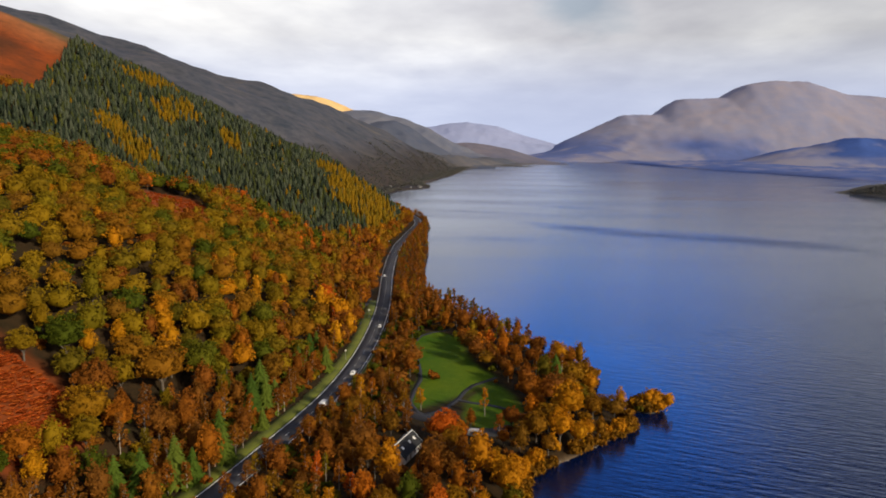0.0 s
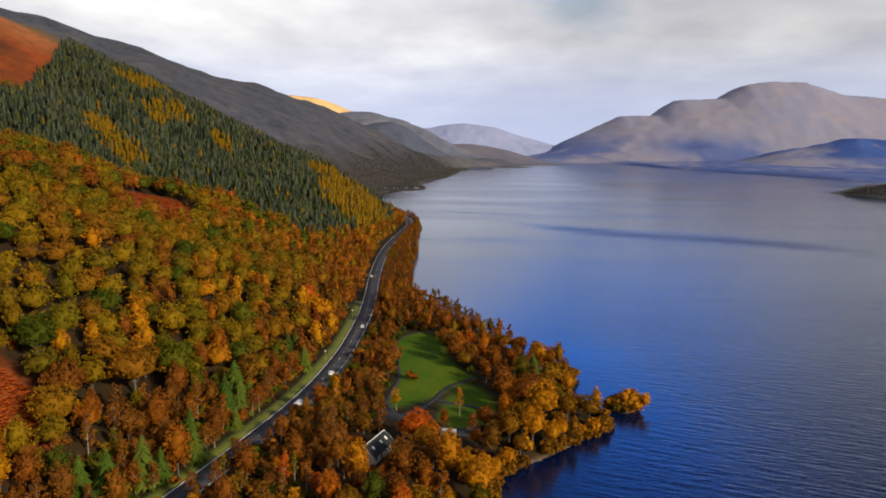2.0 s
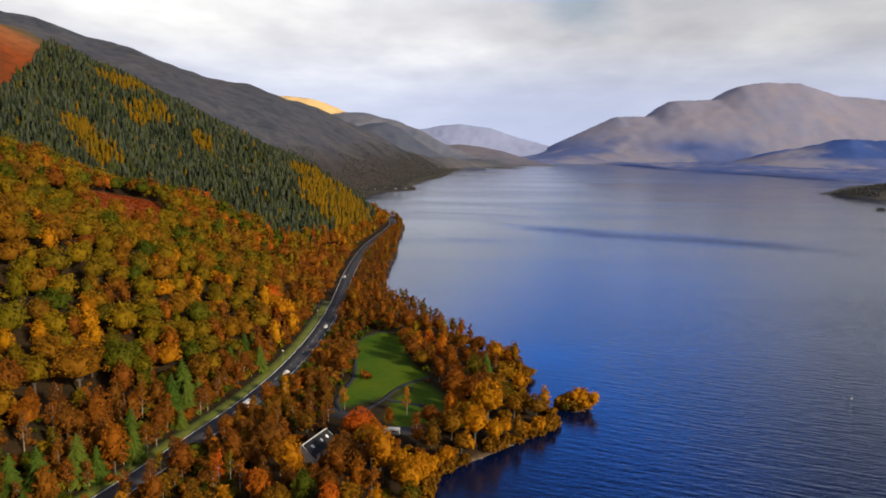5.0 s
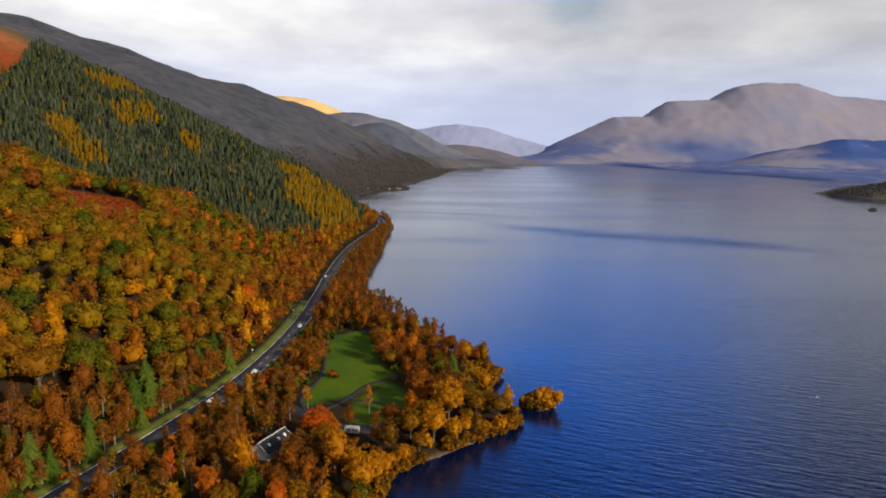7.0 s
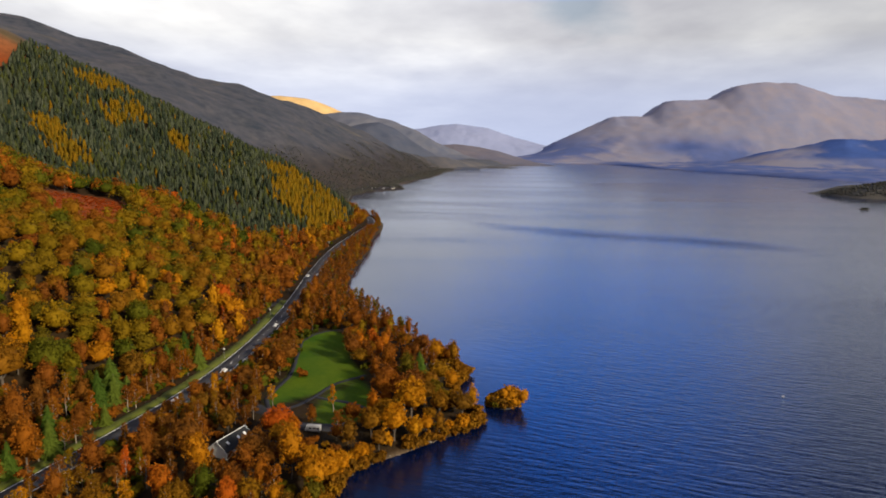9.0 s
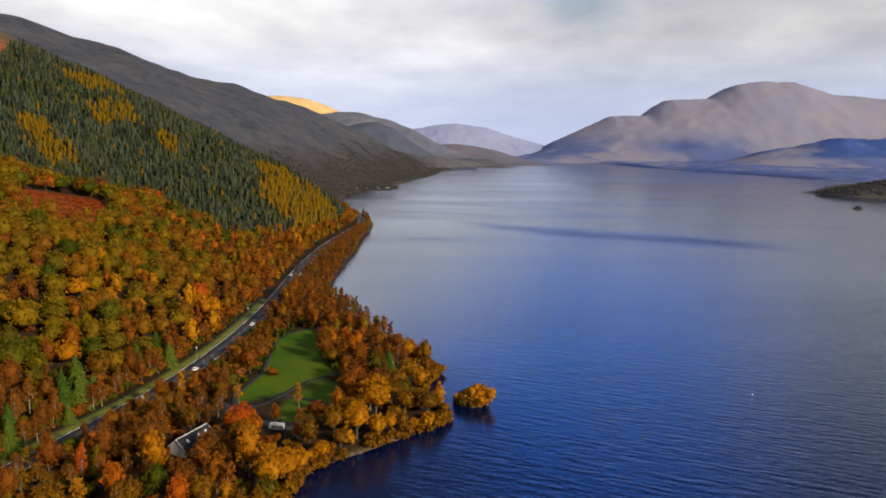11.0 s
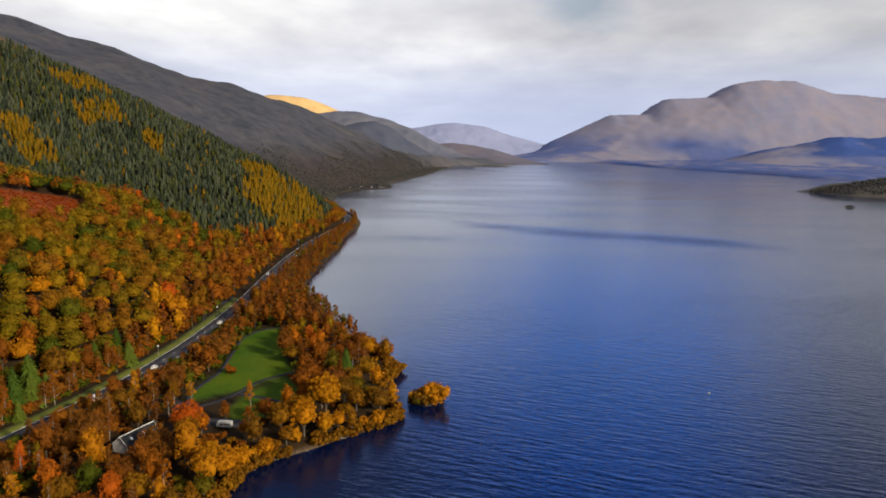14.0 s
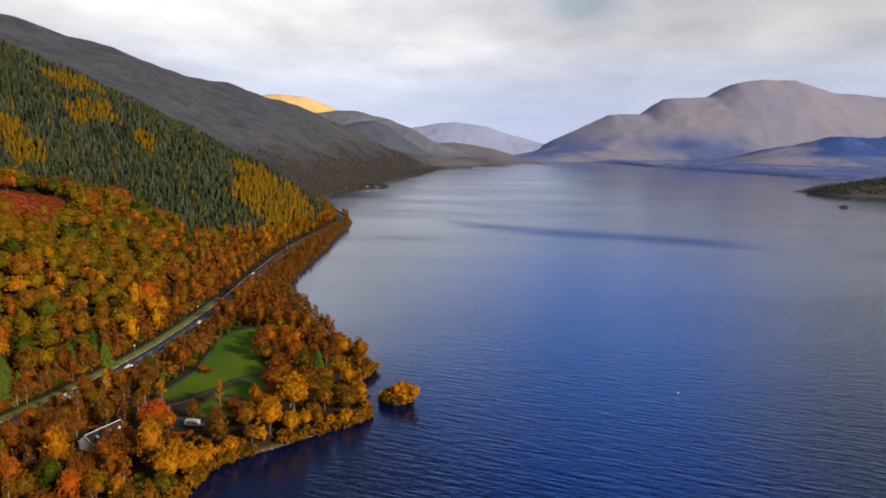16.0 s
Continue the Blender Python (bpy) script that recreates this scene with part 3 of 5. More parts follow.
def build_range(name, crest, y_foot, y_crest, material, label, jag=16.0, seed=2.2):
    """One range of hills: a crest of x, z points, a rough gullied slope towards the loch and a short back."""
    cx, cz = [p[0] for p in crest], [p[1] for p in crest]
    xs = np.arange(cx[0], cx[-1] + 1, 14.0)
    v = np.concatenate([np.linspace(0, 1, 44), [1.08, 1.2]])
    V, X = np.meshgrid(v, xs, indexing="ij")
    Y = y_foot + (y_crest - y_foot) * V
    top = np.interp(X, cx, cz)
    slope = np.where(V <= 1, 0.55 * V + 0.45 * ease(V), 1 - 1.6 * (V - 1))
    big, fine = fractal_field(X, Y, 0.0045, 6, seed), fractal_field(X, Y, 0.02, 5, seed + 4)
    fade = np.clip(V * 3, 0, 1) * np.where(V > 0.9, 0.35, 1.0) * np.clip(top / 120, 0.1, 1)
    Z = top * slope + (big * jag * 1.6 + fine * jag * 0.45) * fade
    wood = np.clip(0.35 + 1.6 * big, 0, 1) * ease((0.62 - V) / 0.5)
    return grid_mesh(name, X, Y, Z, material, {"wood": wood}, label=label, category="mountain")


def build_far_hills():
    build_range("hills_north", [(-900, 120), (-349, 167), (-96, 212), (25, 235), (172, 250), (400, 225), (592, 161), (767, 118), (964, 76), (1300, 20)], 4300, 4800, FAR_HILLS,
                "farthest hills at the head of the loch, haze in their pale blue colour", 10, 2.2)
    build_range("hills_gilt", [(-1500, 280), (-1163, 335), (-961, 372), (-900, 374), (-857, 371), (-770, 362), (-698, 344), (-610, 314), (-532, 280), (-351, 189), (-150, 90)], 3500, 3900, SUNLIT_HILLS,
                "far hill of bare golden grass with sunlight put into its colour", 7, 6.1)
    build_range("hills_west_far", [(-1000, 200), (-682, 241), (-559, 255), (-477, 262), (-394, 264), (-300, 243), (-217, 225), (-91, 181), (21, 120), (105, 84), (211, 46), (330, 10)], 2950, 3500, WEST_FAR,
                "grey moorland hill above the far shore, haze in its colour", 16, 3.4)
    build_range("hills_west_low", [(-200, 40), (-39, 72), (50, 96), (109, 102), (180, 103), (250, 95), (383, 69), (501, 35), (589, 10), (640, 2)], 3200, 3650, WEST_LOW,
                "low reddish hill at the narrows of the loch, its colour blued as haze", 10, 7.7)
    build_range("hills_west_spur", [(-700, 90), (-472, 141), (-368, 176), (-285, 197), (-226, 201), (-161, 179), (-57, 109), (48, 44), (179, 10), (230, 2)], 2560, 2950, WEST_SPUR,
                "dark wooded spur above the far shore, tinted blue-grey as haze", 13, 9.3)


build_far_hills()


def build_isle(name, cx, cy, rx, ry, top, label, wob=0.12):
    a, r = np.meshgrid(np.linspace(0, 2 * np.pi, 73), np.linspace(0.0, 1.08, 16), indexing="ij")
    edge = 1 + wob * np.sin(3 * a + 0.6) + wob * 0.6 * np.sin(5 * a + 2.0)
    X, Y = cx + rx * r * edge * np.cos(a), cy + ry * r * edge * np.sin(a)
    Z = top * np.clip(1 - r ** 2, -0.4, 1) ** 1 + 0.06 * top * np.sin(X * 0.05) * (r < 0.95)
    Z = np.where(r > 1.0, -1.2, Z)
    return grid_mesh(name, X, Y, Z, ISLE_EARTH, label=label, category="island")


build_isle("island_wooded", 1300, 1490, 345, 115, 46, "low dark wooded island in the loch")
build_isle("spit", 300, 2900, 96, 17, 5.0, "low dark spit of land across the far water", 0.2)
build_isle("island_skerry", 844, 1158, 11, 6, 1.8, "tiny rocky island with a few shrubs")
build_isle("islet", 87.3, 251.5, 7.0, 4.6, 0.7, "small bushy islet close to the shore")


def ribbon(name, centre, half, lift, material, label, category="road", drop=0.25, ends=True):
    """A strip of constant width along x, y points, lying on the land, with sides that go into it."""
    pts = np.array(centre, float)
    tang = np.gradient(pts, axis=0)
    tang /= np.linalg.norm(tang, axis=1)[:, None]
    nrm = np.stack([-tang[:, 1], tang[:, 0]], 1)
    rows = []
    for off, dz in ((half, -drop), (half, 0), (0, 0.06 if half > 2 else 0.02), (-half, 0), (-half, -drop)):
        p = pts + nrm * off
        z = np.maximum(ground(pts[:, 0], pts[:, 1]), ground(p[:, 0], p[:, 1])) if half < 3 else ground(pts[:, 0], pts[:, 1])
        rows.append(np.column_stack([p, z + lift + dz]))
    A = np.stack(rows, 1)
    ob = grid_mesh(name, A[:, :, 0], A[:, :, 1], A[:, :, 2], material, label=label, category=category)
    return ob


def road_line(y0, y1, off, step=3.0):
    y = np.arange(y0, y1, step)
    x = road_x(y)
    dx = np.gradient(x, y)
    ln = np.sqrt(1 + dx * dx)
    return np.column_stack([x + off / ln, y - off * dx / ln])


ribbon("road", road_line(20, 1000, 0), 4.7, 0.12, ASPHALT, "two-lane asphalt lochside road with white lines")
for off in (-4.1, 4.1):
    ribbon("road_edge_line", road_line(60, 960, off), 0.17, 0.20, LINE_PAINT, "white painted edge line", "road marking", 0.02)
ribbon("verge", road_line(110, 410, -8.1), 3.4, 0.06, GRASS, "strip of rough green grass beside the road", "grass verge", 0.4)
ribbon("verge", road_line(236, 335, 6.2), 1.4, 0.06, GRASS, "narrow green verge beside the road", "grass verge", 0.4)
PATHS = [[(26, 273), (23.1, 270), (19, 266.5), (14.9, 262.8), (11, 256), (8.2, 248.2), (5.5, 243), (2.8, 238.3), (-2, 234), (-7.1, 231)],
         [(6, 345), (-4, 340), (-10.2, 333), (-13.8, 320.7), (-12, 306), (-10.6, 292.6), (-9, 280), (-8.4, 268.8), (-10.5, 256.7), (-12, 244), (-7.1, 231)],
         [(8, 247), (13.4, 244.2), (18, 243), (23, 241.1), (29, 237.4), (33, 232)],
         [(-45, 350), (-49, 358), (-51, 370), (-49, 390), (-47, 410)]]
for p in PATHS:
    q = np.array(p, float)
    t = np.linspace(0, len(q) - 1, len(q) * 5)
    q = np.column_stack([np.interp(t, np.arange(len(q)), q[:, i]) for i in (0, 1)])
    ribbon("footpath", q, 1.8 if p is PATHS[3] else 1.0, 0.08, WET_PATH, "wet dark tarmac footpath across the grass", "path", 0.12)
ribbon("driveway", np.array([(-30, 246), (-22, 240), (-12, 234), (-3, 228), (2, 220), (8, 219), (20, 218), (28, 222)], float), 3.2, 0.07, WET_PATH, "dark tarmac drive beside the house", "driveway", 0.12)


# ---- trees ----
def tri_mesh(name, verts, tris, materials, index=None, tint=None, smooth=False):
    me = bpy.data.meshes.new(name)
    verts, tris = np.asarray(verts, np.float32), np.asarray(tris, np.int32)
    me.vertices.add(len(verts))
    me.vertices.foreach_set("co", verts.ravel())
    me.loops.add(tris.size)
    me.loops.foreach_set("vertex_index", tris.ravel())
    me.polygons.add(len(tris))
    me.polygons.foreach_set("loop_start", np.arange(0, tris.size, 3, dtype=np.int32))
    for m in materials:
        me.materials.append(m)
    if index is not None:
        me.polygons.foreach_set("material_index", np.asarray(index, np.int32))
    if smooth:
        me.polygons.foreach_set("use_smooth", np.ones(len(tris), bool))
    if tint is not None:
        me.attributes.new("tint", "FLOAT", "POINT").data.foreach_set("value", np.asarray(tint, np.float32))
    me.update(calc_edges=True)
    me.validate()
    return me


def joined(pieces):
    """Several (verts, tris) as one."""
    vs, ts, n = [], [], 0
    for v, t in pieces:
        vs.append(v)
        ts.append(np.asarray(t) + n)
        n += len(v)
    return np.concatenate(vs), np.concatenate(ts)


def ball_arrays(level):
    bm = bmesh.new()
    bmesh.ops.create_icosphere(bm, subdivisions=level, radius=1)
    bm.verts.ensure_lookup_table()
    v = np.array([x.co[:] for x in bm.verts])
    t = np.array([[x.index for x in f.verts] for f in bm.faces])
    bm.free()
    return v, t


BALL = ball_arrays(1)


def tube(points, radii, sides=6):
    """A tapering limb through the points."""
    pts = np.array(points, float)
    vs = []
    for i, p in enumerate(pts):
        d = pts[min(i + 1, len(pts) - 1)] - pts[max(i - 1, 0)]
        d /= np.linalg.norm(d) + 1e-9
        a = np.cross(d, (0.31, 0.95, 0.05))
        a /= np.linalg.norm(a)
        b = np.cross(d, a)
        ang = np.arange(sides) * 2 * np.pi / sides
        vs.append(p + radii[i] * (np.cos(ang)[:, None] * a + np.sin(ang)[:, None] * b))
    ts = []
    for i in range(len(pts) - 1):
        for k in range(sides):
            m = (k + 1) % sides
            ts += [(i * sides + k, i * sides + m, (i + 1) * sides + m), (i * sides + k, (i + 1) * sides + m, (i + 1) * sides + k)]
    return np.concatenate(vs), np.array(ts)


def leaves(rng, centre, radius, count, size, spread=0.5):
    """Small bent leaf sprays over the skin of one lobe of a crown."""
    d = rng.normal(size=(count, 3))
    d[:, 2] = d[:, 2] * 0.85 + 0.25
    d /= np.linalg.norm(d, axis=1)[:, None]
    p = centre + d * radius * rng.uniform(0.5, 1.2, (count, 1))
    n = d + rng.normal(size=(count, 3)) * spread
    n /= np.linalg.norm(n, axis=1)[:, None]
    a = np.cross(n, rng.normal(size=(count, 3)))
    a /= np.linalg.norm(a, axis=1)[:, None] + 1e-9
    b = np.cross(n, a)
    s = size * rng.uniform(0.6, 1.35, (count, 1))
    v = np.stack([p - a * s, p - b * s * 0.62 + n * s * 0.22, p + a * s, p + b * s * 0.62 + n * s * 0.22], 1).reshape(-1, 3)
    k = np.arange(count)[:, None] * 4
    t = np.concatenate([k + [0, 1, 2], k + [0, 2, 3]])
    return v, t


def core(rng, centre, radius, shrink=0.74):
    v, t = BALL
    return centre + v * radius * shrink * rng.uniform(0.85, 1.12, (len(v), 1)), t


def crown_arrays(rng, lobes, per, size, cores=True, spread=0.5):
    out = []
    for c, r in lobes:
        c, r = np.array(c, float), np.array(r, float)
        if cores:
            out.append(core(rng, c, r, 0.8))
        out.append(leaves(rng, c, r, per, size, spread))
    return joined(out)


def clumps_on(rng, count, centre, radii, lo, share, flat=0.82, taper=0.0):
    """Small clumps of leaves all over a lumpy oval crown, from its skirt at lo (-1 is the underside) to its top."""
    out, ph = [], rng.uniform(0, 6.28, 3)
    for i in range(count):
        h = 1 - (1 - lo) * (i + 0.5) / count
        az, ring = i * 2.39996 + rng.uniform(-0.25, 0.25), math.sqrt(max(0.0, 1 - h * h))
        k = rng.uniform(0.84, 1.05) * (1 + 0.13 * math.sin(3 * az + ph[0]) * ring + 0.08 * math.sin(5 * az + 4 * h + ph[1]))
        k2 = k * (1 - taper * max(h, 0))
        c = (centre[0] + radii[0] * ring * k2 * math.cos(az), centre[1] + radii[1] * ring * k2 * math.sin(az), centre[2] + radii[2] * h * k)
        r = radii[0] * share * rng.uniform(0.75, 1.25)
        out.append((c, (r, r, r * flat)))
    return out


def oak_shape(rng, wide, tall, clumps, per, size):
    """A broad domed crown of many small clumps on a short trunk with spreading limbs."""
    mid = tall * 0.56
    heart = core(rng, np.array((0, 0, mid)), np.array((wide * 0.88, wide * 0.88, tall * 0.31)), 0.9)
    L = clumps_on(rng, clumps, (0, 0, mid), (wide * 0.80, wide * 0.80, tall * 0.37), -0.35, 0.88 / math.sqrt(clumps) * 1.55)
    crown = joined([heart, crown_arrays(rng, L, per, size, False)])
    limbs = [tube([(0, 0, -1.0), (0.1, 0, tall * 0.2), (0.2, 0.1, tall * 0.45)], (0.48, 0.38, 0.26))]
    for i in range(5):
        az = i * 1.26 + rng.uniform(-0.3, 0.3)
        x, y = math.cos(az) * wide * 0.6, math.sin(az) * wide * 0.6
        limbs.append(tube([(0.1, 0, tall * 0.22), (x * 0.5, y * 0.5, tall * 0.42), (x, y, tall * 0.6)], (0.24, 0.16, 0.06), 5))
    return crown, joined(limbs)


def tall_shape(rng, wide, tall, clumps, per, size):
    """An upright oval crown, as of ash or alder."""
    mid = tall * 0.58
    heart = core(rng, np.array((0, 0, mid)), np.array((wide * 0.7, wide * 0.7, tall * 0.36)), 0.9)
    L = clumps_on(rng, clumps, (0, 0, mid), (wide * 0.8, wide * 0.8, tall * 0.38), -0.85, 0.9 / math.sqrt(clumps) * 1.9, 1.15, 0.3)
    crown = joined([heart, crown_arrays(rng, L, per, size, False)])
    limbs = [tube([(0, 0, -1.0), (0.05, 0.1, tall * 0.35), (0, 0, tall * 0.8)], (0.3, 0.22, 0.08))]
    for i in range(4):
        az = i * 1.6
        limbs.append(tube([(0, 0, tall * (0.25 + 0.08 * i)), (math.cos(az) * wide * 0.5, math.sin(az) * wide * 0.5, tall * (0.45 + 0.1 * i))], (0.13, 0.05), 5))
    return crown, joined(limbs)


def birch_shape(rng, wide, tall, lobes, per, size):
    """A slender pale stem with a thin airy crown."""
    lean = rng.uniform(-0.5, 0.5, 2)
    stem = lambda h: np.array([lean[0] * h * h, lean[1] * h * h, tall * h])
    L, limbs = [], [tube([stem(0) - (0, 0, 1), stem(0.35), stem(0.7), stem(1)], (0.2, 0.16, 0.1, 0.03), 5)]
    for i in range(lobes):
        h = 0.34 + 0.62 * (i + 0.5) / lobes
        az = i * 2.39996 + rng.uniform(-0.4, 0.4)
        k = wide * rng.uniform(0.35, 0.85) * (1.35 - h)
        c = stem(h) + (k * math.cos(az), k * math.sin(az), 0.3)
        r = wide * rng.uniform(0.26, 0.38) * (1.3 - 0.5 * h)
        L.append((c, (r, r, r * 1.1)))
        limbs.append(tube([stem(h - 0.12), c], (0.07, 0.03), 4))
    return crown_arrays(rng, L, per, size, False, 0.9), joined(limbs)


def conifer_shape(rng, wide, tall, tiers, tips, bare=0.08):
    """Drooping whorls of branches that narrow to a spire."""
    out = []
    for i in range(tiers):
        h = i / tiers
        z = tall * (bare + (1 - bare) * h)
        r = wide * (1 - h) ** 0.85 * rng.uniform(0.88, 1.1) + 0.12
        top = min(tall, z + tall * (1.75 / tiers))
        n = max(5, int(tips * (1 - 0.5 * h)))
        a = np.arange(2 * n) * np.pi / n + rng.uniform(0, 3)
        rr = np.where(np.arange(2 * n) % 2 == 0, r * rng.uniform(0.8, 1.15, 2 * n), r * 0.5)
        zz = np.where(np.arange(2 * n) % 2 == 0, z - 0.16 * r, z + 0.30 * r)
        v = np.concatenate([[(0, 0, top)], np.column_stack([rr * np.cos(a), rr * np.sin(a), zz])])
        k = np.arange(2 * n)
        out.append((v, np.column_stack([np.zeros(2 * n, int), k + 1, (k + 1) % (2 * n) + 1])))
    return joined(out), tube([(0, 0, -1.0), (0, 0, tall * 0.9)], (0.22, 0.05), 5)


def spruce_shape(rng, wide, tall, tiers, tips):
    """A full near spruce: whorls of single drooping fronds round a stem."""
    out = []
    for i in range(tiers):
        h = i / tiers
        z = tall * (0.05 + 0.93 * h)
        r = wide * (1 - h) ** 0.8 + 0.15
        n = max(5, int(tips * (1 - 0.55 * h)))
        for k in range(n):
            a = 2 * math.pi * (k + rng.uniform(-0.3, 0.3)) / n + i
            ln, wd = r * rng.uniform(0.7, 1.25), 0.17 * r + 0.14
            d, e = np.array((math.cos(a), math.sin(a), 0)), np.array((-math.sin(a), math.cos(a), 0))
            lift = rng.uniform(-0.1, 0.2)
            v = np.array([(0, 0, z + 0.42 * ln), d * ln * 0.55 + e * wd + (0, 0, z - 0.02 * ln), d * ln + (0, 0, z - (0.22 - lift) * ln), d * ln * 0.55 - e * wd + (0, 0, z - 0.02 * ln), d * ln * 0.6 + (0, 0, z + 0.14 * ln)])
            out.append((v, np.array([(0, 1, 4), (1, 2, 4), (2, 3, 4), (3, 0, 4)])))
    return joined(out), tube([(0, 0, -1.0), (0, 0, tall * 0.97)], (0.24, 0.03), 5)


def bush_shape(rng, wide, tall, lobes, per, size):
    L = [((0, 0, tall * 0.45), (wide * 0.7, wide * 0.7, tall * 0.45))]
    for i in range(lobes):
        az = i * 2.39996
        k = wide * rng.uniform(0.4, 0.75)
        r = wide * rng.uniform(0.3, 0.45)
        L.append(((k * math.cos(az), k * math.sin(az), tall * rng.uniform(0.3, 0.72)), (r, r, r * 0.9)))
    stems = [tube([(0, 0, -0.5), (math.cos(i) * wide * 0.4, math.sin(i) * wide * 0.4, tall * 0.6)], (0.1, 0.03), 4) for i in (0.3, 2.2, 4.4)]
    return crown_arrays(rng, L, per, size), joined(stems)


# prototypes: a few of each kind, fine for the nearer trees, simple for the far woods
rng = np.random.default_rng(11)
SHAPES = {
    "oak": [oak_shape(rng, w, h, 46, 30, 0.40) for w, h in ((6.6, 15), (5.6, 14), (7.4, 16), (6.0, 17))],
    "tall": [tall_shape(rng, w, h, 32, 26, 0.36) for w, h in ((3.9, 15), (3.3, 14), (4.4, 17))],
    "birch": [birch_shape(rng, w, h, 14, 38, 0.34) for w, h in ((3.0, 12.0), (2.6, 13.0), (3.3, 11.0), (2.9, 10.0))],
    "conifer": [spruce_shape(rng, w, h, 18, 15) for w, h in ((4.1, 14), (3.5, 12), (4.6, 15.5))],
    "bush": [bush_shape(rng, w, h, 14, 26, 0.36) for w, h in ((2.8, 4.2), (2.2, 3.4), (3.4, 5.2))],
}
SIMPLE = {
    "oak": [oak_shape(rng, w, h, 22, 15, 0.62) for w, h in ((6.2, 15), (5.4, 14), (6.8, 16))],
    "tall": [tall_shape(rng, w, h, 14, 13, 0.58) for w, h in ((3.8, 15), (3.2, 14))],
    "birch": [birch_shape(rng, w, h, 8, 14, 0.66) for w, h in ((2.6, 13), (2.2, 14.5))],
    "conifer": [conifer_shape(rng, w, h, 4, 6) for w, h in ((3.0, 9.5), (2.6, 8.5), (3.3, 10.5), (2.7, 11.5))],
    "bush": [bush_shape(rng, w, h, 6, 14, 0.8) for w, h in ((2.8, 4.2), (2.2, 3.4))],
}
SIMPLER = {
    "oak": [oak_shape(rng, w, h, 13, 11, 0.82) for w, h in ((5.8, 14), (5.2, 13), (6.4, 15))],
    "tall": [tall_shape(rng, w, h, 9, 10, 0.75) for w, h in ((3.8, 15), (3.2, 14))],
    "birch": [birch_shape(rng, w, h, 7, 11, 0.8) for w, h in ((2.9, 12.5), (2.4, 13.5))],
    "conifer": SIMPLE["conifer"],
    "bush": [bush_shape(rng, w, h, 4, 9, 1.0) for w, h in ((2.8, 4.2), (2.2, 3.4))],
}
NAMES = {"oak": "oak_tree", "tall": "ash_tree", "birch": "birch_tree", "conifer": "spruce_tree", "bush": "bush"}
LOOKS = {"olive": "olive-green autumn", "ochre": "ochre-brown autumn", "russet": "russet autumn", "gold": "golden-yellow autumn", "orange": "bright orange autumn",
         "green": "still green", "twig": "half-bare brown", "spruce": "dark green", "larch": "yellow autumn"}
FORMS = {"oak": "broad lumpy oak", "tall": "upright oval ash", "birch": "slender pale-stemmed birch", "conifer": "pointed spruce", "bush": "rounded bush"}
MESHES = {}
for kind, shapes in SHAPES.items():
    for i, (crown, trunk) in enumerate(shapes):
        MESHES[kind, i] = (tri_mesh(kind + "_crown", *crown, [LEAF["olive"]]), tri_mesh(kind + "_trunk", *trunk, [PALE_BARK if kind == "birch" else BARK], smooth=True))

planted = {}
TREES = []      # kind, tint, x, y, scale


def crowded(x, y, gap):
    i, j = int(x // 4), int(y // 4)
    r = int(gap // 4) + 1
    for a in range(i - r, i + r + 1):
        for b in range(j - r, j + r + 1):
            for px, py, g in planted.get((a, b), ()):
                if (px - x) ** 2 + (py - y) ** 2 < (0.5 * (g + gap)) ** 2:
                    return True
    return False


def plant(kind, tint, x, y, scale, gap, force=False):
    if not force and crowded(x, y, gap):
        return False
    planted.setdefault((int(x // 4), int(y // 4)), []).append((x, y, gap))
    TREES.append((kind, tint, x, y, scale))
    return True


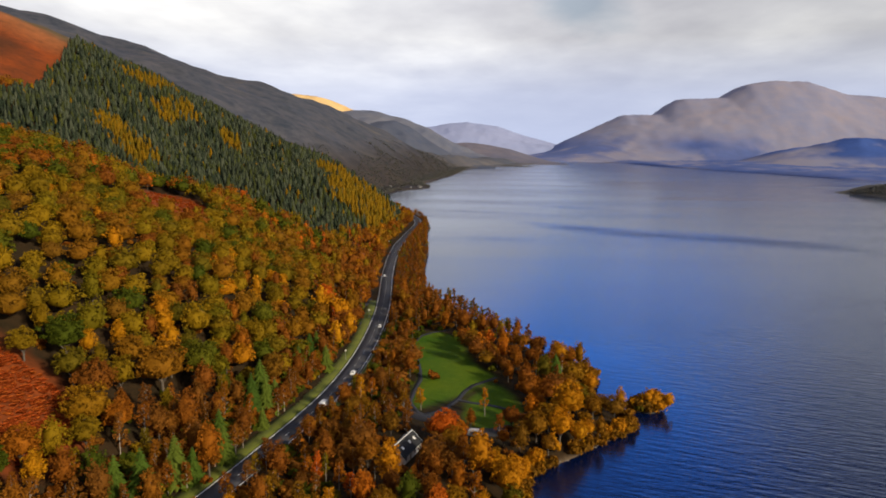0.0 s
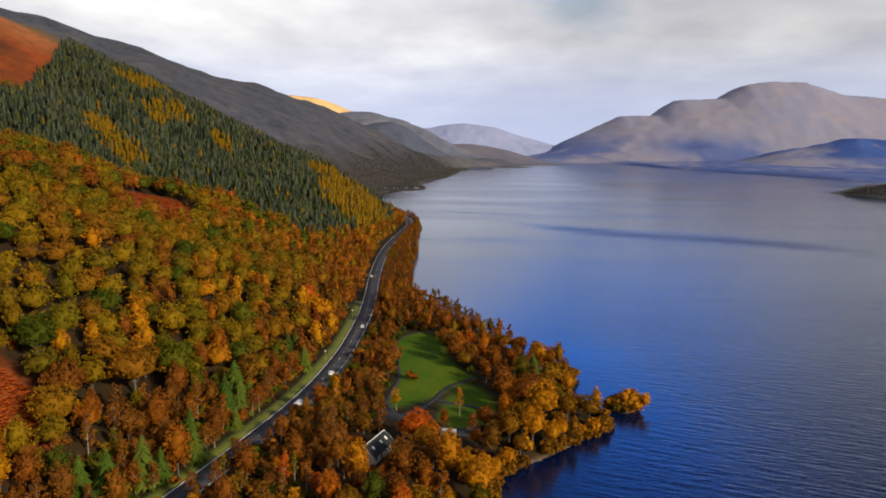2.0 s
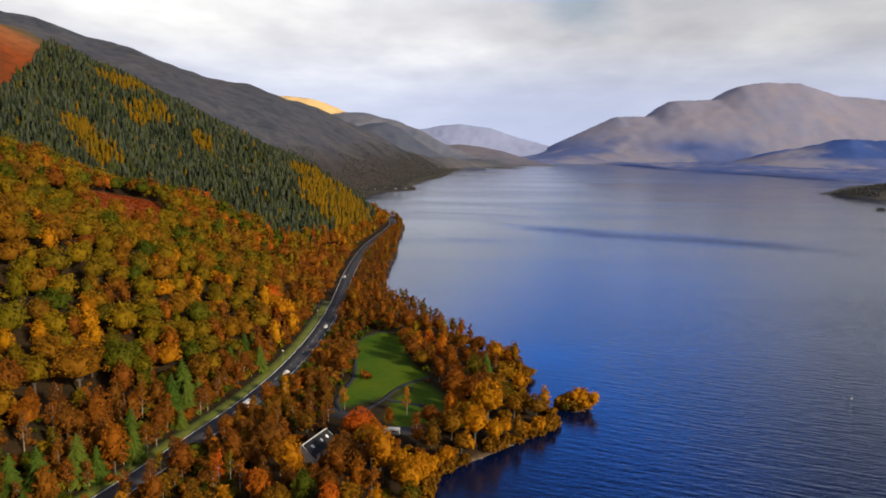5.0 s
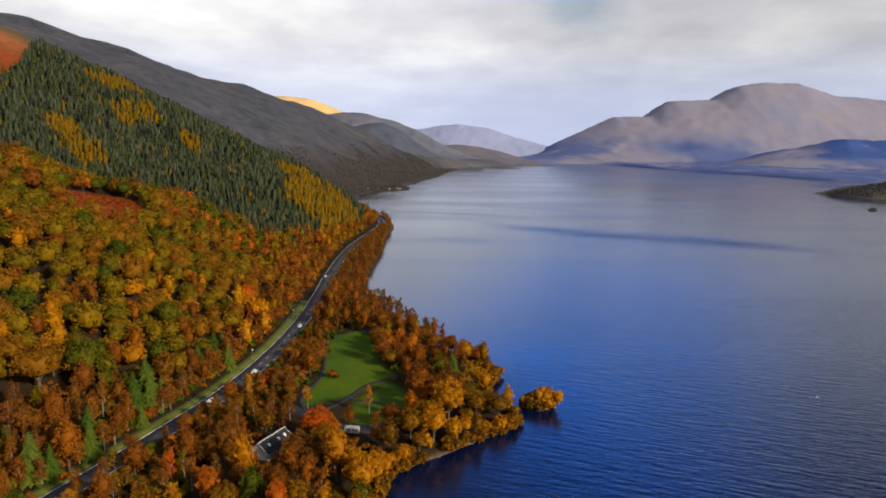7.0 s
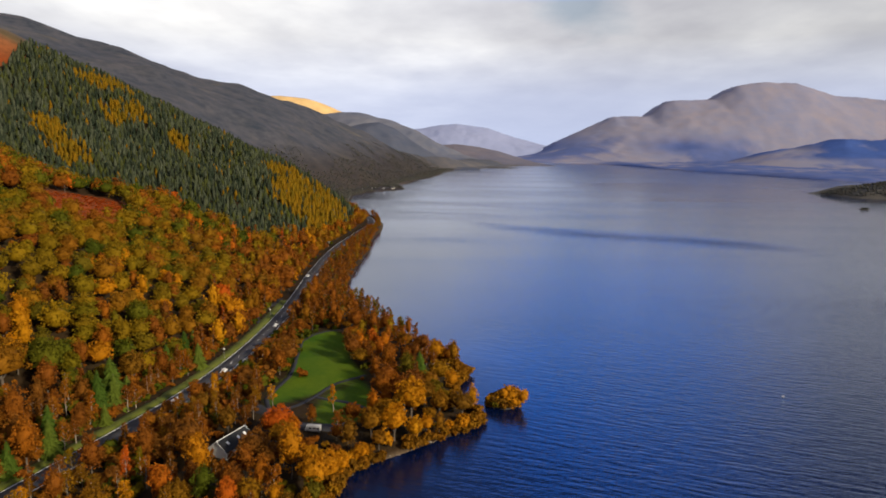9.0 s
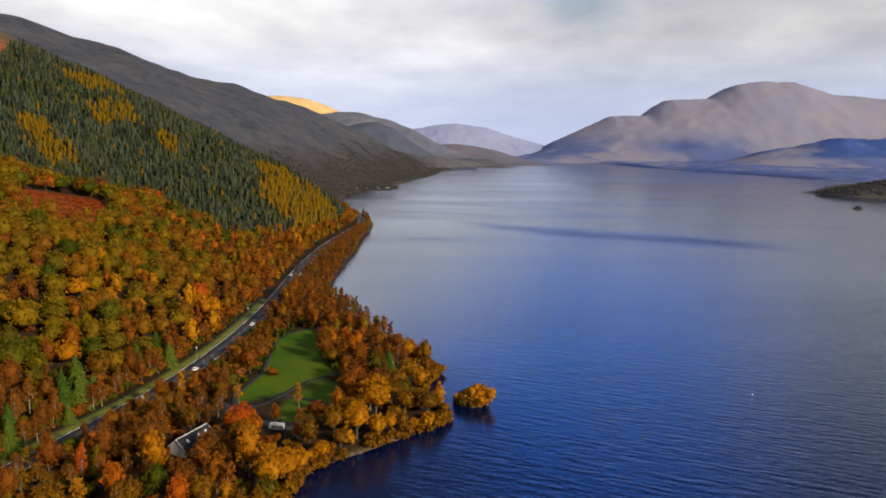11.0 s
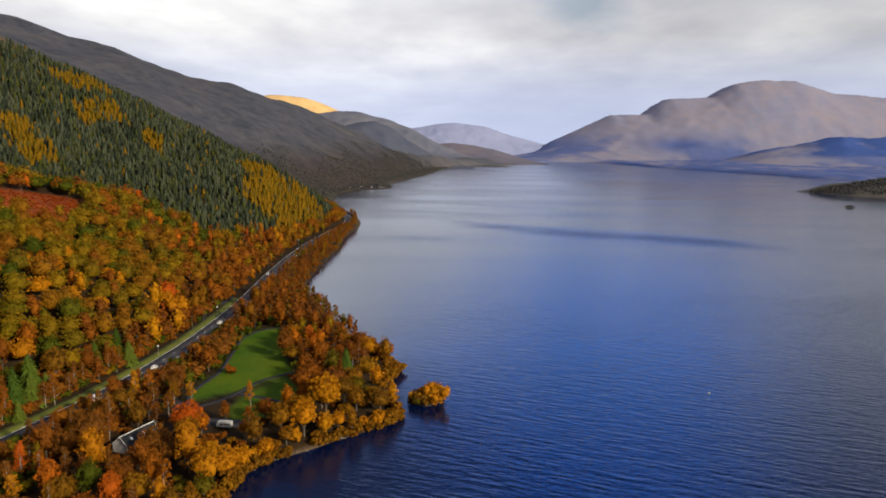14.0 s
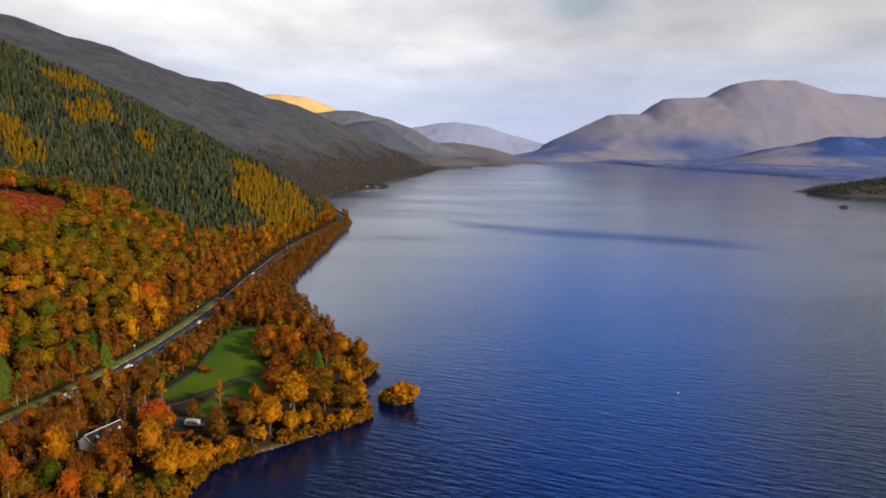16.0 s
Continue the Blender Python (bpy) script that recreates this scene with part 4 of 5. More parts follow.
# the trees that stand out one by one
for row in (("oak", "gold", 49, 226, 1.25, 12), ("oak", "gold", 43.5, 212, 0.9, 8), ("oak", "ochre", 54, 240, 0.75, 8), ("oak", "russet", 44, 243, 0.75, 8), ("bush", "ochre", 56, 229, 1.3, 4), ("bush", "russet", 50, 236, 1.3, 4), ("bush", "ochre", 62, 236, 1.2, 4), ("bush", "olive", 66, 246, 1.2, 4), ("oak", "gold", 51, 214, 0.62, 6), ("oak", "gold", 21, 175.5, 0.9, 9), ("oak", "gold", 24.0, 184, 0.7, 7),
            ("tall", "gold", 12.9, 183, 1.12, 5), ("tall", "gold", -14.8, 178.0, 1.12, 6), ("oak", "gold", 33, 199, 0.55, 6), ("oak", "ochre", 38.5, 206, 0.55, 6), ("oak", "gold", 27.5, 190, 0.55, 6), ("oak", "gold", 55, 219, 0.5, 5), ("oak", "ochre", 60, 232, 0.62, 7), ("oak", "ochre", 66, 240, 0.5, 6), ("oak", "olive", 58, 247, 0.7, 8), ("oak", "twig", -1.0, 190.5, 0.8, 8), ("oak", "twig", 4.5, 186.5, 0.75, 7), ("oak", "orange", -1, 211, 0.6, 7), ("tall", "orange", -21.0, 165.5, 0.95, 6),
            ("tall", "green", -8, 164, 0.9, 7), ("oak", "olive", 22, 171, 0.6, 7), ("oak", "ochre", 60, 269, 0.95, 11), ("oak", "ochre", 72, 284, 0.5, 5),
            ("oak", "russet", 13, 338, 0.9, 9), ("oak", "russet", 37, 258, 0.75, 9), ("conifer", "spruce", 51.0, 265, 1.3, 5), ("bush", "gold", 69, 227, 1.1, 5),
            ("bush", "gold", 64, 224.5, 1.0, 5), ("bush", "ochre", 73.5, 231, 1.0, 5), ("tall", "russet", 12, 220, 0.6, 5), ("birch", "gold", -7, 236, 0.8, 4),
            ("birch", "gold", 18, 232, 0.8, 4), ("bush", "russet", -2.5, 270, 1.2, 5), ("oak", "orange", 2, 210, 0.78, 8), ("oak", "orange", 7.5, 208, 0.55, 6),
            ("bush", "ochre", 20, 203, 0.8, 4), ("bush", "gold", 25, 198, 0.85, 4), ("bush", "russet", 15.5, 206, 0.6, 4), ("oak", "orange", 23, 208, 0.42, 5), ("bush", "ochre", -15, 187, 0.8, 4), ("bush", "russet", -11, 188, 0.7, 4),
            ("oak", "ochre", -98, 213, 1.3, 14), ("oak", "olive", -108, 204, 0.9, 10), ("oak", "olive", -121, 199, 0.95, 10), ("oak", "russet", -100, 186, 0.7, 7), ("birch", "russet", -94, 190, 1.0, 4), ("birch", "twig", -97, 180, 1.0, 4), ("tall", "russet", -103, 194, 0.8, 5), ("bush", "olive", -92, 183, 1.1, 3), ("conifer", "spruce", -66, 228, 1.25, 4),
            ("conifer", "spruce", -69, 232, 1.3, 4), ("conifer", "spruce", -70, 224, 1.15, 4), ("conifer", "spruce", -64, 234, 1.1, 4), ("conifer", "spruce", -73, 198, 1.2, 4),
            ("conifer", "spruce", -70, 193, 1.0, 4), ("conifer", "spruce", -79, 177, 1.15, 5), ("conifer", "spruce", -84, 166, 1.2, 5), ("conifer", "spruce", -90, 163, 1.25, 5),
            ("conifer", "spruce", -75, 180, 1.0, 4), ("oak", "orange", -66, 352, 1.05, 8), ("tall", "gold", -56.5, 336, 1.3, 6), ("tall", "gold", -61, 340, 1.35, 6), ("tall", "gold", -65.5, 335, 1.25, 6), ("tall", "gold", -54, 344, 1.15, 5),
            ("oak", "ochre", 87.0, 252.0, 0.80, 3), ("oak", "gold", 89.6, 250.6, 0.60, 3), ("oak", "ochre", 84.6, 251.2, 0.58, 3), ("bush", "ochre", 87.3, 253.2, 2.3, 3), ("bush", "gold", 30, 197, 1.2, 3), ("bush", "ochre", 35, 203, 1.2, 3), ("bush", "gold", 40.5, 208.5, 1.1, 3), ("bush", "ochre", 26.5, 189, 1.1, 3), ("bush", "russet", 24, 200, 0.9, 3), ("bush", "gold", 82.8, 251, 1.6, 3), ("bush", "ochre", 85.0, 249.0, 1.6, 3), ("bush", "gold", 91.4, 250.4, 1.75, 3), ("bush", "russet", 83.6, 253.3, 1.7, 3),
            ("bush", "ochre", 91, 253.4, 1.7, 3), ("bush", "russet", 88, 248.8, 1.0, 3),
            ("bush", "ochre", 81.8, 250, 0.9, 2), ("bush", "olive", 84, 248, 0.85, 2), ("bush", "ochre", 87, 247.4, 0.8, 2), ("bush", "gold", 90.2, 248.2, 0.9, 2), ("bush", "ochre", 92.8, 250.2, 0.95, 2), ("bush", "russet", 93, 252.4, 0.9, 2), ("bush", "ochre", 81.4, 252.4, 0.9, 2)):
    plant(*row, force=True)
HOUSE_AREA, CARAVAN_AREA = (-12.0, 200.5, 9.0), (13.6, 214.6, 5.0)


def free(x, y):
    w, u = x - float(road_x(y)), float(shore_x(y)) - x
    if u < 0.3 or (244 < y < 262 and x > 67) or -7.0 < w < (5.6 if y < 236 else 7.0):
        return False
    if 205 < y < 420 and -10.5 < w < 0:
        return False
    if 236 < y < 330 and 0 < w < 8.0:
        return False
    if math.hypot(x - HOUSE_AREA[0], y - HOUSE_AREA[1]) < HOUSE_AREA[2] or math.hypot(x - CARAVAN_AREA[0], y - CARAVAN_AREA[1]) < CARAVAN_AREA[2]:
        return False
    return not any(within(p, x, y) for p in (LAWN_A, LAWN_B, BRACKEN_A, BRACKEN_B, DRIVE, CLEARING, HOUSE_FRONT, CARAVAN_FRONT))


def clear_of_paths(x, y):
    return all(min(math.hypot(x - a, y - b) for a, b in p) > 3.6 for p in PATHS)


def pick(r, choices):
    total = sum(c[-1] for c in choices)
    v = r.random() * total
    for c in choices:
        v -= c[-1]
        if v < 0:
            return c[:-1]
    return choices[-1][:-1]


def plant_woods():
    r = random.Random(5)
    # between road and water
    for _ in range(9000):
        y = r.uniform(105, 900)
        x = r.uniform(float(road_x(y)) + 6, float(shore_x(y)))
        if not free(x, y) or not clear_of_paths(x, y):
            continue
        w, u = x - float(road_x(y)), float(shore_x(y)) - x
        if y > 345:
            kind, tint, gap = pick(r, [("birch", "russet", 4, 4), ("bush", "russet", 4.0, 3), ("birch", "twig", 4, 2), ("tall", "russet", 6, 2), ("bush", "ochre", 4, 1), ("tall", "ochre", 6, 1.5), ("birch", "olive", 4, 1), ("bush", "olive", 4, 0.8)])
        elif u < 14 and y < 300:
            kind, tint, gap = pick(r, [("oak", "gold", 8, 4), ("tall", "ochre", 6, 2), ("oak", "ochre", 8, 2), ("bush", "olive", 5, 2), ("tall", "gold", 6, 2)])
        elif w < 26 or x < -8:
            kind, tint, gap = pick(r, [("oak", "twig", 6.0, 1.6), ("oak", "ochre", 6.0, 1.4), ("bush", "twig", 4.2, 1.5), ("birch", "twig", 5, 4), ("birch", "russet", 5, 2.5), ("birch", "ochre", 5, 2.5), ("birch", "orange", 5, 0.8), ("birch", "olive", 5, 1.4), ("birch", "gold", 5, 0.5), ("bush", "olive", 4.5, 1), ("tall", "russet", 6, 0.8)])
        else:
            kind, tint, gap = pick(r, [("oak", "russet", 8.5, 3), ("oak", "ochre", 8.5, 3), ("tall", "orange", 6, 1), ("tall", "russet", 6, 2), ("birch", "russet", 4, 2), ("bush", "olive", 4.5, 1), ("tall", "olive", 6, 1)])
        scale = r.uniform(0.72, 1.05) * (0.8 if kind == "oak" else 0.92)
        if y > 420:
            scale *= 0.68
        if kind == "oak" and w < 26:
            scale *= 0.68
        if 255 < y < 350 and w < 30:
            scale = min(scale, max(0.3, (w + 3) / 2.6 / (4.0 if kind == "bush" else 13.0)))
        plant(kind, tint, x, y, scale, gap * scale * 1.08)
    # the slope above the road
    for _ in range(52000):
        y = 105 + 900 * r.random() ** 1.35
        s = 340 * r.random() ** 1.1
        x = float(road_x(y)) - 8 - s
        if not free(x, y) or (within(SPRUCE_WOOD, x, y)) or (within(BRACKEN_C, x, y)):
            continue
        if y > 600 and s > 60:
            continue
        if s < (24 if y < 232 else 14) and y < 300:
            kind, tint, gap = pick(r, [("birch", "twig", 4, 4), ("birch", "olive", 4, 1.2), ("birch", "russet", 4, 3), ("tall", "twig", 5.0, 2), ("tall", "russet", 5.0, 1.5), ("conifer", "spruce", 5.0, 2.2), ("bush", "russet", 4, 3), ("bush", "green", 4, 2.5), ("tall", "green", 5, 1)])
        elif 232 < y < 350 and 14 < s < 75:
            kind, tint, gap = pick(r, [("oak", "olive", 9, 7), ("tall", "gold", 6, 0.9), ("oak", "gold", 9, 0.7), ("oak", "green", 8.5, 2), ("oak", "ochre", 9, 3.5), ("tall", "russet", 6, 1.2), ("tall", "olive", 6, 1)])
        elif s < 30:
            kind, tint, gap = pick(r, [("oak", "russet", 8, 3), ("tall", "russet", 6, 2), ("birch", "russet", 5, 2), ("tall", "ochre", 6, 2), ("oak", "ochre", 8, 2), ("birch", "orange", 5, 0.7), ("tall", "gold", 6, 1.5), ("tall", "olive", 6, 1.5)])
        elif y < 345 and s < 230:
            kind, tint, gap = pick(r, [("oak", "olive", 9.8, 10), ("oak", "ochre", 9.8, 4.5), ("oak", "green", 9.8, 2.2), ("tall", "gold", 6.4, 0.6), ("oak", "russet", 9, 1.2), ("tall", "olive", 6.5, 1)])
        elif y < 440 and s < 165:
            kind, tint, gap = pick(r, [("oak", "ochre", 9.2, 3.5), ("oak", "olive", 9.2, 7), ("oak", "russet", 9, 1.5), ("tall", "olive", 6.4, 1), ("oak", "green", 8.5, 2)])
        else:
            kind, tint, gap = pick(r, [("oak", "russet", 8.4, 3.5), ("oak", "ochre", 8.4, 2.5), ("tall", "orange", 6, 0.6), ("tall", "olive", 6, 2.5), ("oak", "olive", 8.4, 3.5), ("oak", "green", 8.4, 3), ("birch", "russet", 5, 1)])
        scale = r.uniform(0.74, 1.12)
        plant(kind, tint, x, y, scale, gap * scale * 0.93)


plant_woods()


def label_of(kind, tint):
    return "%s with %s foliage" % (FORMS[kind], LOOKS[tint]) if kind != "conifer" else "pointed spruce with dark green needles on the slope"


def put_tree(kind, tint, x, y, scale, r):
    n = r.randrange(len(SHAPES[kind]))
    crown_me, trunk_me = MESHES[kind, n]
    base = new(NAMES[kind])
    base.matrix_basis = pose(x, y, max(float(ground(x, y)), 0.35) - 0.1, 0, 0, r.uniform(0, 360)) @ Matrix.Diagonal((scale * r.uniform(0.9, 1.12), scale, scale * r.uniform(0.92, 1.1), 1))
    tagged(base, label_of(kind, tint), "bush" if kind == "bush" else "tree", "woodland trees")
    for name, me in (("crown", crown_me), ("trunk", trunk_me)):
        ob = new(name, me)
        ob.parent = base
        if name == "crown":
            ob.material_slots[0].link = "OBJECT"
            ob.material_slots[0].material = LEAF[tint]
    return base


LIMIT = {"oak": 190, "tall": 140, "birch": 230, "bush": 110, "conifer": 80}


def build_trees():
    r = random.Random(8)
    counts, rest = {}, []
    for row in sorted(TREES, key=lambda t: t[3] + 0.5 * max(0, -t[2] - 60)):
        counts[row[0]] = counts.get(row[0], 0) + 1
        if counts[row[0]] <= LIMIT[row[0]]:
            put_tree(*row, r)
        else:
            rest.append(row)
    return rest


def scatter_stuff(name, rows, material, label, bank, category="woods", trunks=True, seed=3, base=None):
    """Many trees joined in one object, each with its own tint."""
    r = np.random.default_rng(seed)
    vs, ts, ix, tint, n = [], [], [], [], 0
    for kind, x, y, scale in rows:
        crown, trunk = bank[kind][r.integers(len(bank[kind]))]
        a, k, shade = r.uniform(0, 6.28), r.uniform(0.88, 1.15), r.random()
        z = float(ground(x, y)) if base is None else base(x, y)
        ca, sa = math.cos(a), math.sin(a)
        for which, (v, t) in enumerate((crown, trunk)):
            if which and (not trunks or kind != "birch"):
                continue
            p = np.column_stack([(v[:, 0] * ca - v[:, 1] * sa) * scale * k + x, (v[:, 0] * sa + v[:, 1] * ca) * scale * k + y, v[:, 2] * scale * (2 - k) + z])
            vs.append(p)
            ts.append(t + n)
            ix.append(np.full(len(t), which))
            tint.append(np.full(len(v), shade))
            n += len(v)
    if not vs:
        return None
    me = tri_mesh(name, np.concatenate(vs), np.concatenate(ts), [material, BARK], np.concatenate(ix), np.concatenate(tint), smooth=kind not in ("fern", "conifer"))
    return tagged(new(name, me), label, category, kind="stuff")


REST = build_trees()
for tint in sorted({t[1] for t in REST}):
    scatter_stuff("woodland", [(k, x, y, s) for k, t, x, y, s in REST if t == tint and y < 390], WOOD_LEAF[tint], LOOKS[tint] + " woodland on the hillside", SIMPLE)
    scatter_stuff("woodland", [(k, x, y, s) for k, t, x, y, s in REST if t == tint and y >= 390], WOOD_LEAF[tint], LOOKS[tint] + " woodland farther along the hillside", SIMPLER, seed=5)

LARCHES = [[(-126, 690), (-112, 640), (-60, 628), (-50, 708), (-58, 800), (-100, 850), (-122, 760)], [(-160, 775), (-118, 830), (-112, 735), (-130, 720)],
           [(-340, 620), (-321, 634), (-244, 552), (-250, 522), (-296, 562)], [(-335, 735), (-322, 800), (-288, 765), (-305, 702)],
           [(-405, 800), (-390, 880), (-352, 880), (-350, 776)], [(-262, 772), (-234, 758), (-228, 716), (-258, 740)]]


def plant_spruce():
    r = random.Random(21)
    dark, pale = [], []
    y = 440.0
    while y < 1200:
        step = 4.1 if y < 620 else 4.8 if y < 800 else 6.5
        x = -760.0 + r.uniform(0, 6)
        while x < -40:
            px, py = x + r.uniform(-1.7, 1.7), y + r.uniform(-1.7, 1.7)
            if (within(SPRUCE_WOOD, px, py)) and r.random() < 0.93 and not crowded(px, py, 3):
                s = r.uniform(0.78, 1.12) * (1.1 if y > 620 else 0.95)
                edge = any((within(p, px + r.gauss(0, 2.5), py + r.gauss(0, 3))) for p in LARCHES)
                (pale if (edge and r.random() < 0.95) or r.random() < 0.02 else dark).append(("conifer", px, py, s))
            x += step
        y += step
    scatter_stuff("spruce_forest", dark, WOOD_LEAF["spruce"], "dense dark green spruce plantation on the hillside", SIMPLE, trunks=False)
    scatter_stuff("larch_stand", pale, WOOD_LEAF["larch"], "golden larches among the dark spruces", SIMPLE, trunks=False)


plant_spruce()


def plant_far():
    r = random.Random(31)
    rows = []
    for _ in range(9500):
        y = 1000 + 1600 * r.random() ** 1.2
        s = 240 * r.random() ** 1.9
        x = float(shore_x(y)) - 4 - s
        if noise.noise(Vector((x * 0.012, y * 0.009, 3.3))) < -0.75 + s / 210:
            continue
        if 1405 < y < 1500 and s < 45:
            continue
        rows.append(("lump", x, y, r.uniform(0.22, 0.6)))
    scatter_stuff("far_woodland", rows, DULL, "dull brown leafless woods on the far slope", FAR_BANK, trunks=False, seed=9)
    rows = []
    for _ in range(2800):
        a, k = r.uniform(0, 6.28), math.sqrt(r.random())
        x, y = 1300 + 335 * k * math.cos(a), 1490 + 105 * k * math.sin(a)
        rows.append(("lump", x, y, r.uniform(0.4, 0.9)))
    isle = lambda x, y: max(0.0, 46 * (1 - ((x - 1300) / 345) ** 2 - ((y - 1490) / 115) ** 2))
    scatter_stuff("island_woodland", rows, DULL, "dark bare woods covering the island", FAR_BANK, trunks=False, seed=12, base=isle)
    rows = [("bush", 844 + dx, 1158 + dy, s) for dx, dy, s in ((-6, 0, 0.8), (-2, 1, 1.1), (2.5, -1, 1.2), (6, 0.5, 0.8))]
    scatter_stuff("skerry_shrubs", rows, DULL, "dark shrubs on a tiny island", FAR_BANK, trunks=False, seed=14, base=lambda x, y: 0.8)


def fern_shape(rng):
    """A clump of arching fronds."""
    out = []
    for k in range(6):
        a = k * 1.05 + rng.uniform(-0.3, 0.3)
        d, e = np.array((math.cos(a), math.sin(a), 0)), np.array((-math.sin(a), math.cos(a), 0))
        ln = rng.uniform(0.6, 1.0)
        out.append((np.array([(0, 0, 0.0), d * ln * 0.5 + e * 0.22 + (0, 0, 0.55), d * ln + (0, 0, 0.4), d * ln * 0.5 - e * 0.22 + (0, 0, 0.55)]), np.array([(0, 1, 2), (0, 2, 3)])))
    return joined(out), tube([(0, 0, -0.2), (0, 0, 0.2)], (0.03, 0.02), 4)


def lump_shape(rng):
    v, t = BALL
    p = v * (3.0, 3.0, 3.6) * rng.uniform(0.72, 1.2, (len(v), 1)) + (0, 0, 3.2)
    return (p, t), tube([(0, 0, -0.5), (0, 0, 3.0)], (0.2, 0.1), 4)


FAR_BANK = {"lump": [lump_shape(rng) for _ in range(4)], "fern": [fern_shape(rng) for _ in range(4)], "oak": [oak_shape(rng, 5.8, 14, 5, 5, 1.9)], "tall": [tall_shape(rng, 3.6, 14, 4, 7, 1.6), conifer_shape(rng, 2.6, 15, 4, 5)], "bush": [bush_shape(rng, 2.8, 4.4, 3, 8, 1.2)]}
plant_far()


def plant_undergrowth():
    """Low scrub, brambles and fern between the trees."""
    r = random.Random(77)
    rows = {"russet": [], "twig": [], "green": []}
    for _ in range(5200):
        y = 105 + 560 * r.random() ** 1.4
        x = r.uniform(float(road_x(y)) - 130, float(shore_x(y)))
        if free(x, y) and clear_of_paths(x, y) and not within(SPRUCE_WOOD, x, y):
            rows[r.choice(("russet", "twig", "twig", "green"))].append(("bush", x, y, r.uniform(0.35, 0.8)))
    for tint, rr in rows.items():
        scatter_stuff("undergrowth", rr[:300], WOOD_LEAF[tint], "low %s scrub under the trees" % LOOKS[tint], FAR_BANK, "undergrowth", False, 41)
    belt = {"russet": [], "twig": [], "green": []}
    for _ in range(2000):
        y = 112 + 320 * r.random()
        w = r.choice((r.uniform(-30, -12.5), r.uniform(-20, -12.5), r.uniform(7, 30)))
        x = float(road_x(y)) + w
        if free(x, y) and clear_of_paths(x, y):
            belt[r.choice(("russet", "twig", "russet", "green"))].append(("bush", x, y, r.uniform(0.7, 1.35)))
    for tint, rr in belt.items():
        scatter_stuff("undergrowth", rr[:280], WOOD_LEAF[tint], "dense %s thicket beside the road" % LOOKS[tint], FAR_BANK, "undergrowth", False, 47)
    # a close hedge of scrub where the verge meets the slope
    hedge = {"russet": [], "olive": [], "twig": []}
    for k in range(420):
        y = 112 + 300 * k / 420
        x = float(road_x(y)) - r.uniform(13.2, 18.5)
        if clear_of_paths(x, y):
            hedge[r.choice(("russet", "olive", "twig"))].append(("bush", x, y, r.uniform(0.5, 1.05)))
    for tint, rr in hedge.items():
        scatter_stuff("roadside_scrub", rr, WOOD_LEAF[tint], "low %s scrub along the grass verge" % LOOKS[tint], SIMPLE, "undergrowth", False, 49)
    # bracken gone red on the open slope
    fern = []
    for _ in range(4200):
        x, y = r.uniform(-165, -100), r.uniform(148, 206)
        if within(BRACKEN_A, x, y):
            fern.append(("fern", x, y, r.uniform(0.7, 1.5)))
    for _ in range(1500):
        x, y = r.uniform(-216, -148), r.uniform(366, 500)
        if within(BRACKEN_B, x, y):
            fern.append(("fern", x, y, r.uniform(0.9, 1.7)))
    scatter_stuff("bracken", fern, BRACKEN_LEAF, "rust-red dead bracken on the open slope", FAR_BANK, "bracken", False, 51)
    # bushes that lean out over the water's edge
    edge = []
    for k in range(150):
        y = 165 + 150 * k / 150 + r.uniform(-0.5, 0.5)
        x = float(shore_x(y)) - r.uniform(-0.6, 2.0)
        if not (243 < y < 264 and x > 66) and not 203 < y < 209:
            edge.append(("bush", x, y, r.uniform(0.6, 1.25)))
    scatter_stuff("shore_scrub", edge, WOOD_LEAF["ochre"], "ochre scrub hanging over the water's edge", SIMPLE, "undergrowth", False, 43)


plant_undergrowth()


# ---- things ----
def part(name, bm, material, parent, label=""):
    me = bpy.data.meshes.new(name)
    bm.normal_update()
    bm.to_mesh(me)
    bm.free()
    me.materials.append(material)
    ob = new(name, me)
    ob.parent = parent
    return tagged(ob, label) if label else ob


def box(size, centre=(0, 0, 0), bevel=0.0, taper=(1.0, 1.0)):
    """A box with its top narrowed by taper, edges rounded by bevel."""
    bm = bmesh.new()
    bmesh.ops.create_cube(bm, size=1)
    for v in bm.verts:
        k = taper if v.co.z > 0 else (1, 1)
        v.co = Vector((v.co.x * size[0] * k[0] + centre[0], v.co.y * size[1] * k[1] + centre[1], v.co.z * size[2] + centre[2]))
    if bevel:
        bmesh.ops.bevel(bm, geom=list(bm.edges), offset=bevel, segments=2, affect="EDGES", profile=0.5)
    return bm


def rod(r0, r1, length, at=(0, 0, 0), axis="Z", sides=14):
    bm = bmesh.new()
    bmesh.ops.create_cone(bm, cap_ends=True, segments=sides, radius1=r0, radius2=r1, depth=length)
    turn = {"Z": Matrix(), "X": Matrix.Rotation(radians(90), 4, "Y"), "Y": Matrix.Rotation(radians(90), 4, "X")}[axis]
    bmesh.ops.transform(bm, matrix=Matrix.Translation(at) @ turn, verts=bm.verts)
    return bm


def thing(name, x, y, z, turn, label, category, group=""):
    ob = new(name)
    ob.matrix_basis = pose(x, y, z, 0, 0, turn)
    return tagged(ob, label, category, group)


def prism(profile, x0, x1):
    """A y, z outline drawn out along x."""
    bm = bmesh.new()
    rings = [[bm.verts.new((x, y, z)) for y, z in profile] for x in (x0, x1)]
    n = len(profile)
    for i in range(n):
        bm.faces.new((rings[0][i], rings[0][(i + 1) % n], rings[1][(i + 1) % n], rings[1][i]))
    bm.faces.new(rings[0][::-1])
    bm.faces.new(rings[1])
    bmesh.ops.recalc_face_normals(bm, faces=bm.faces)
    return bm


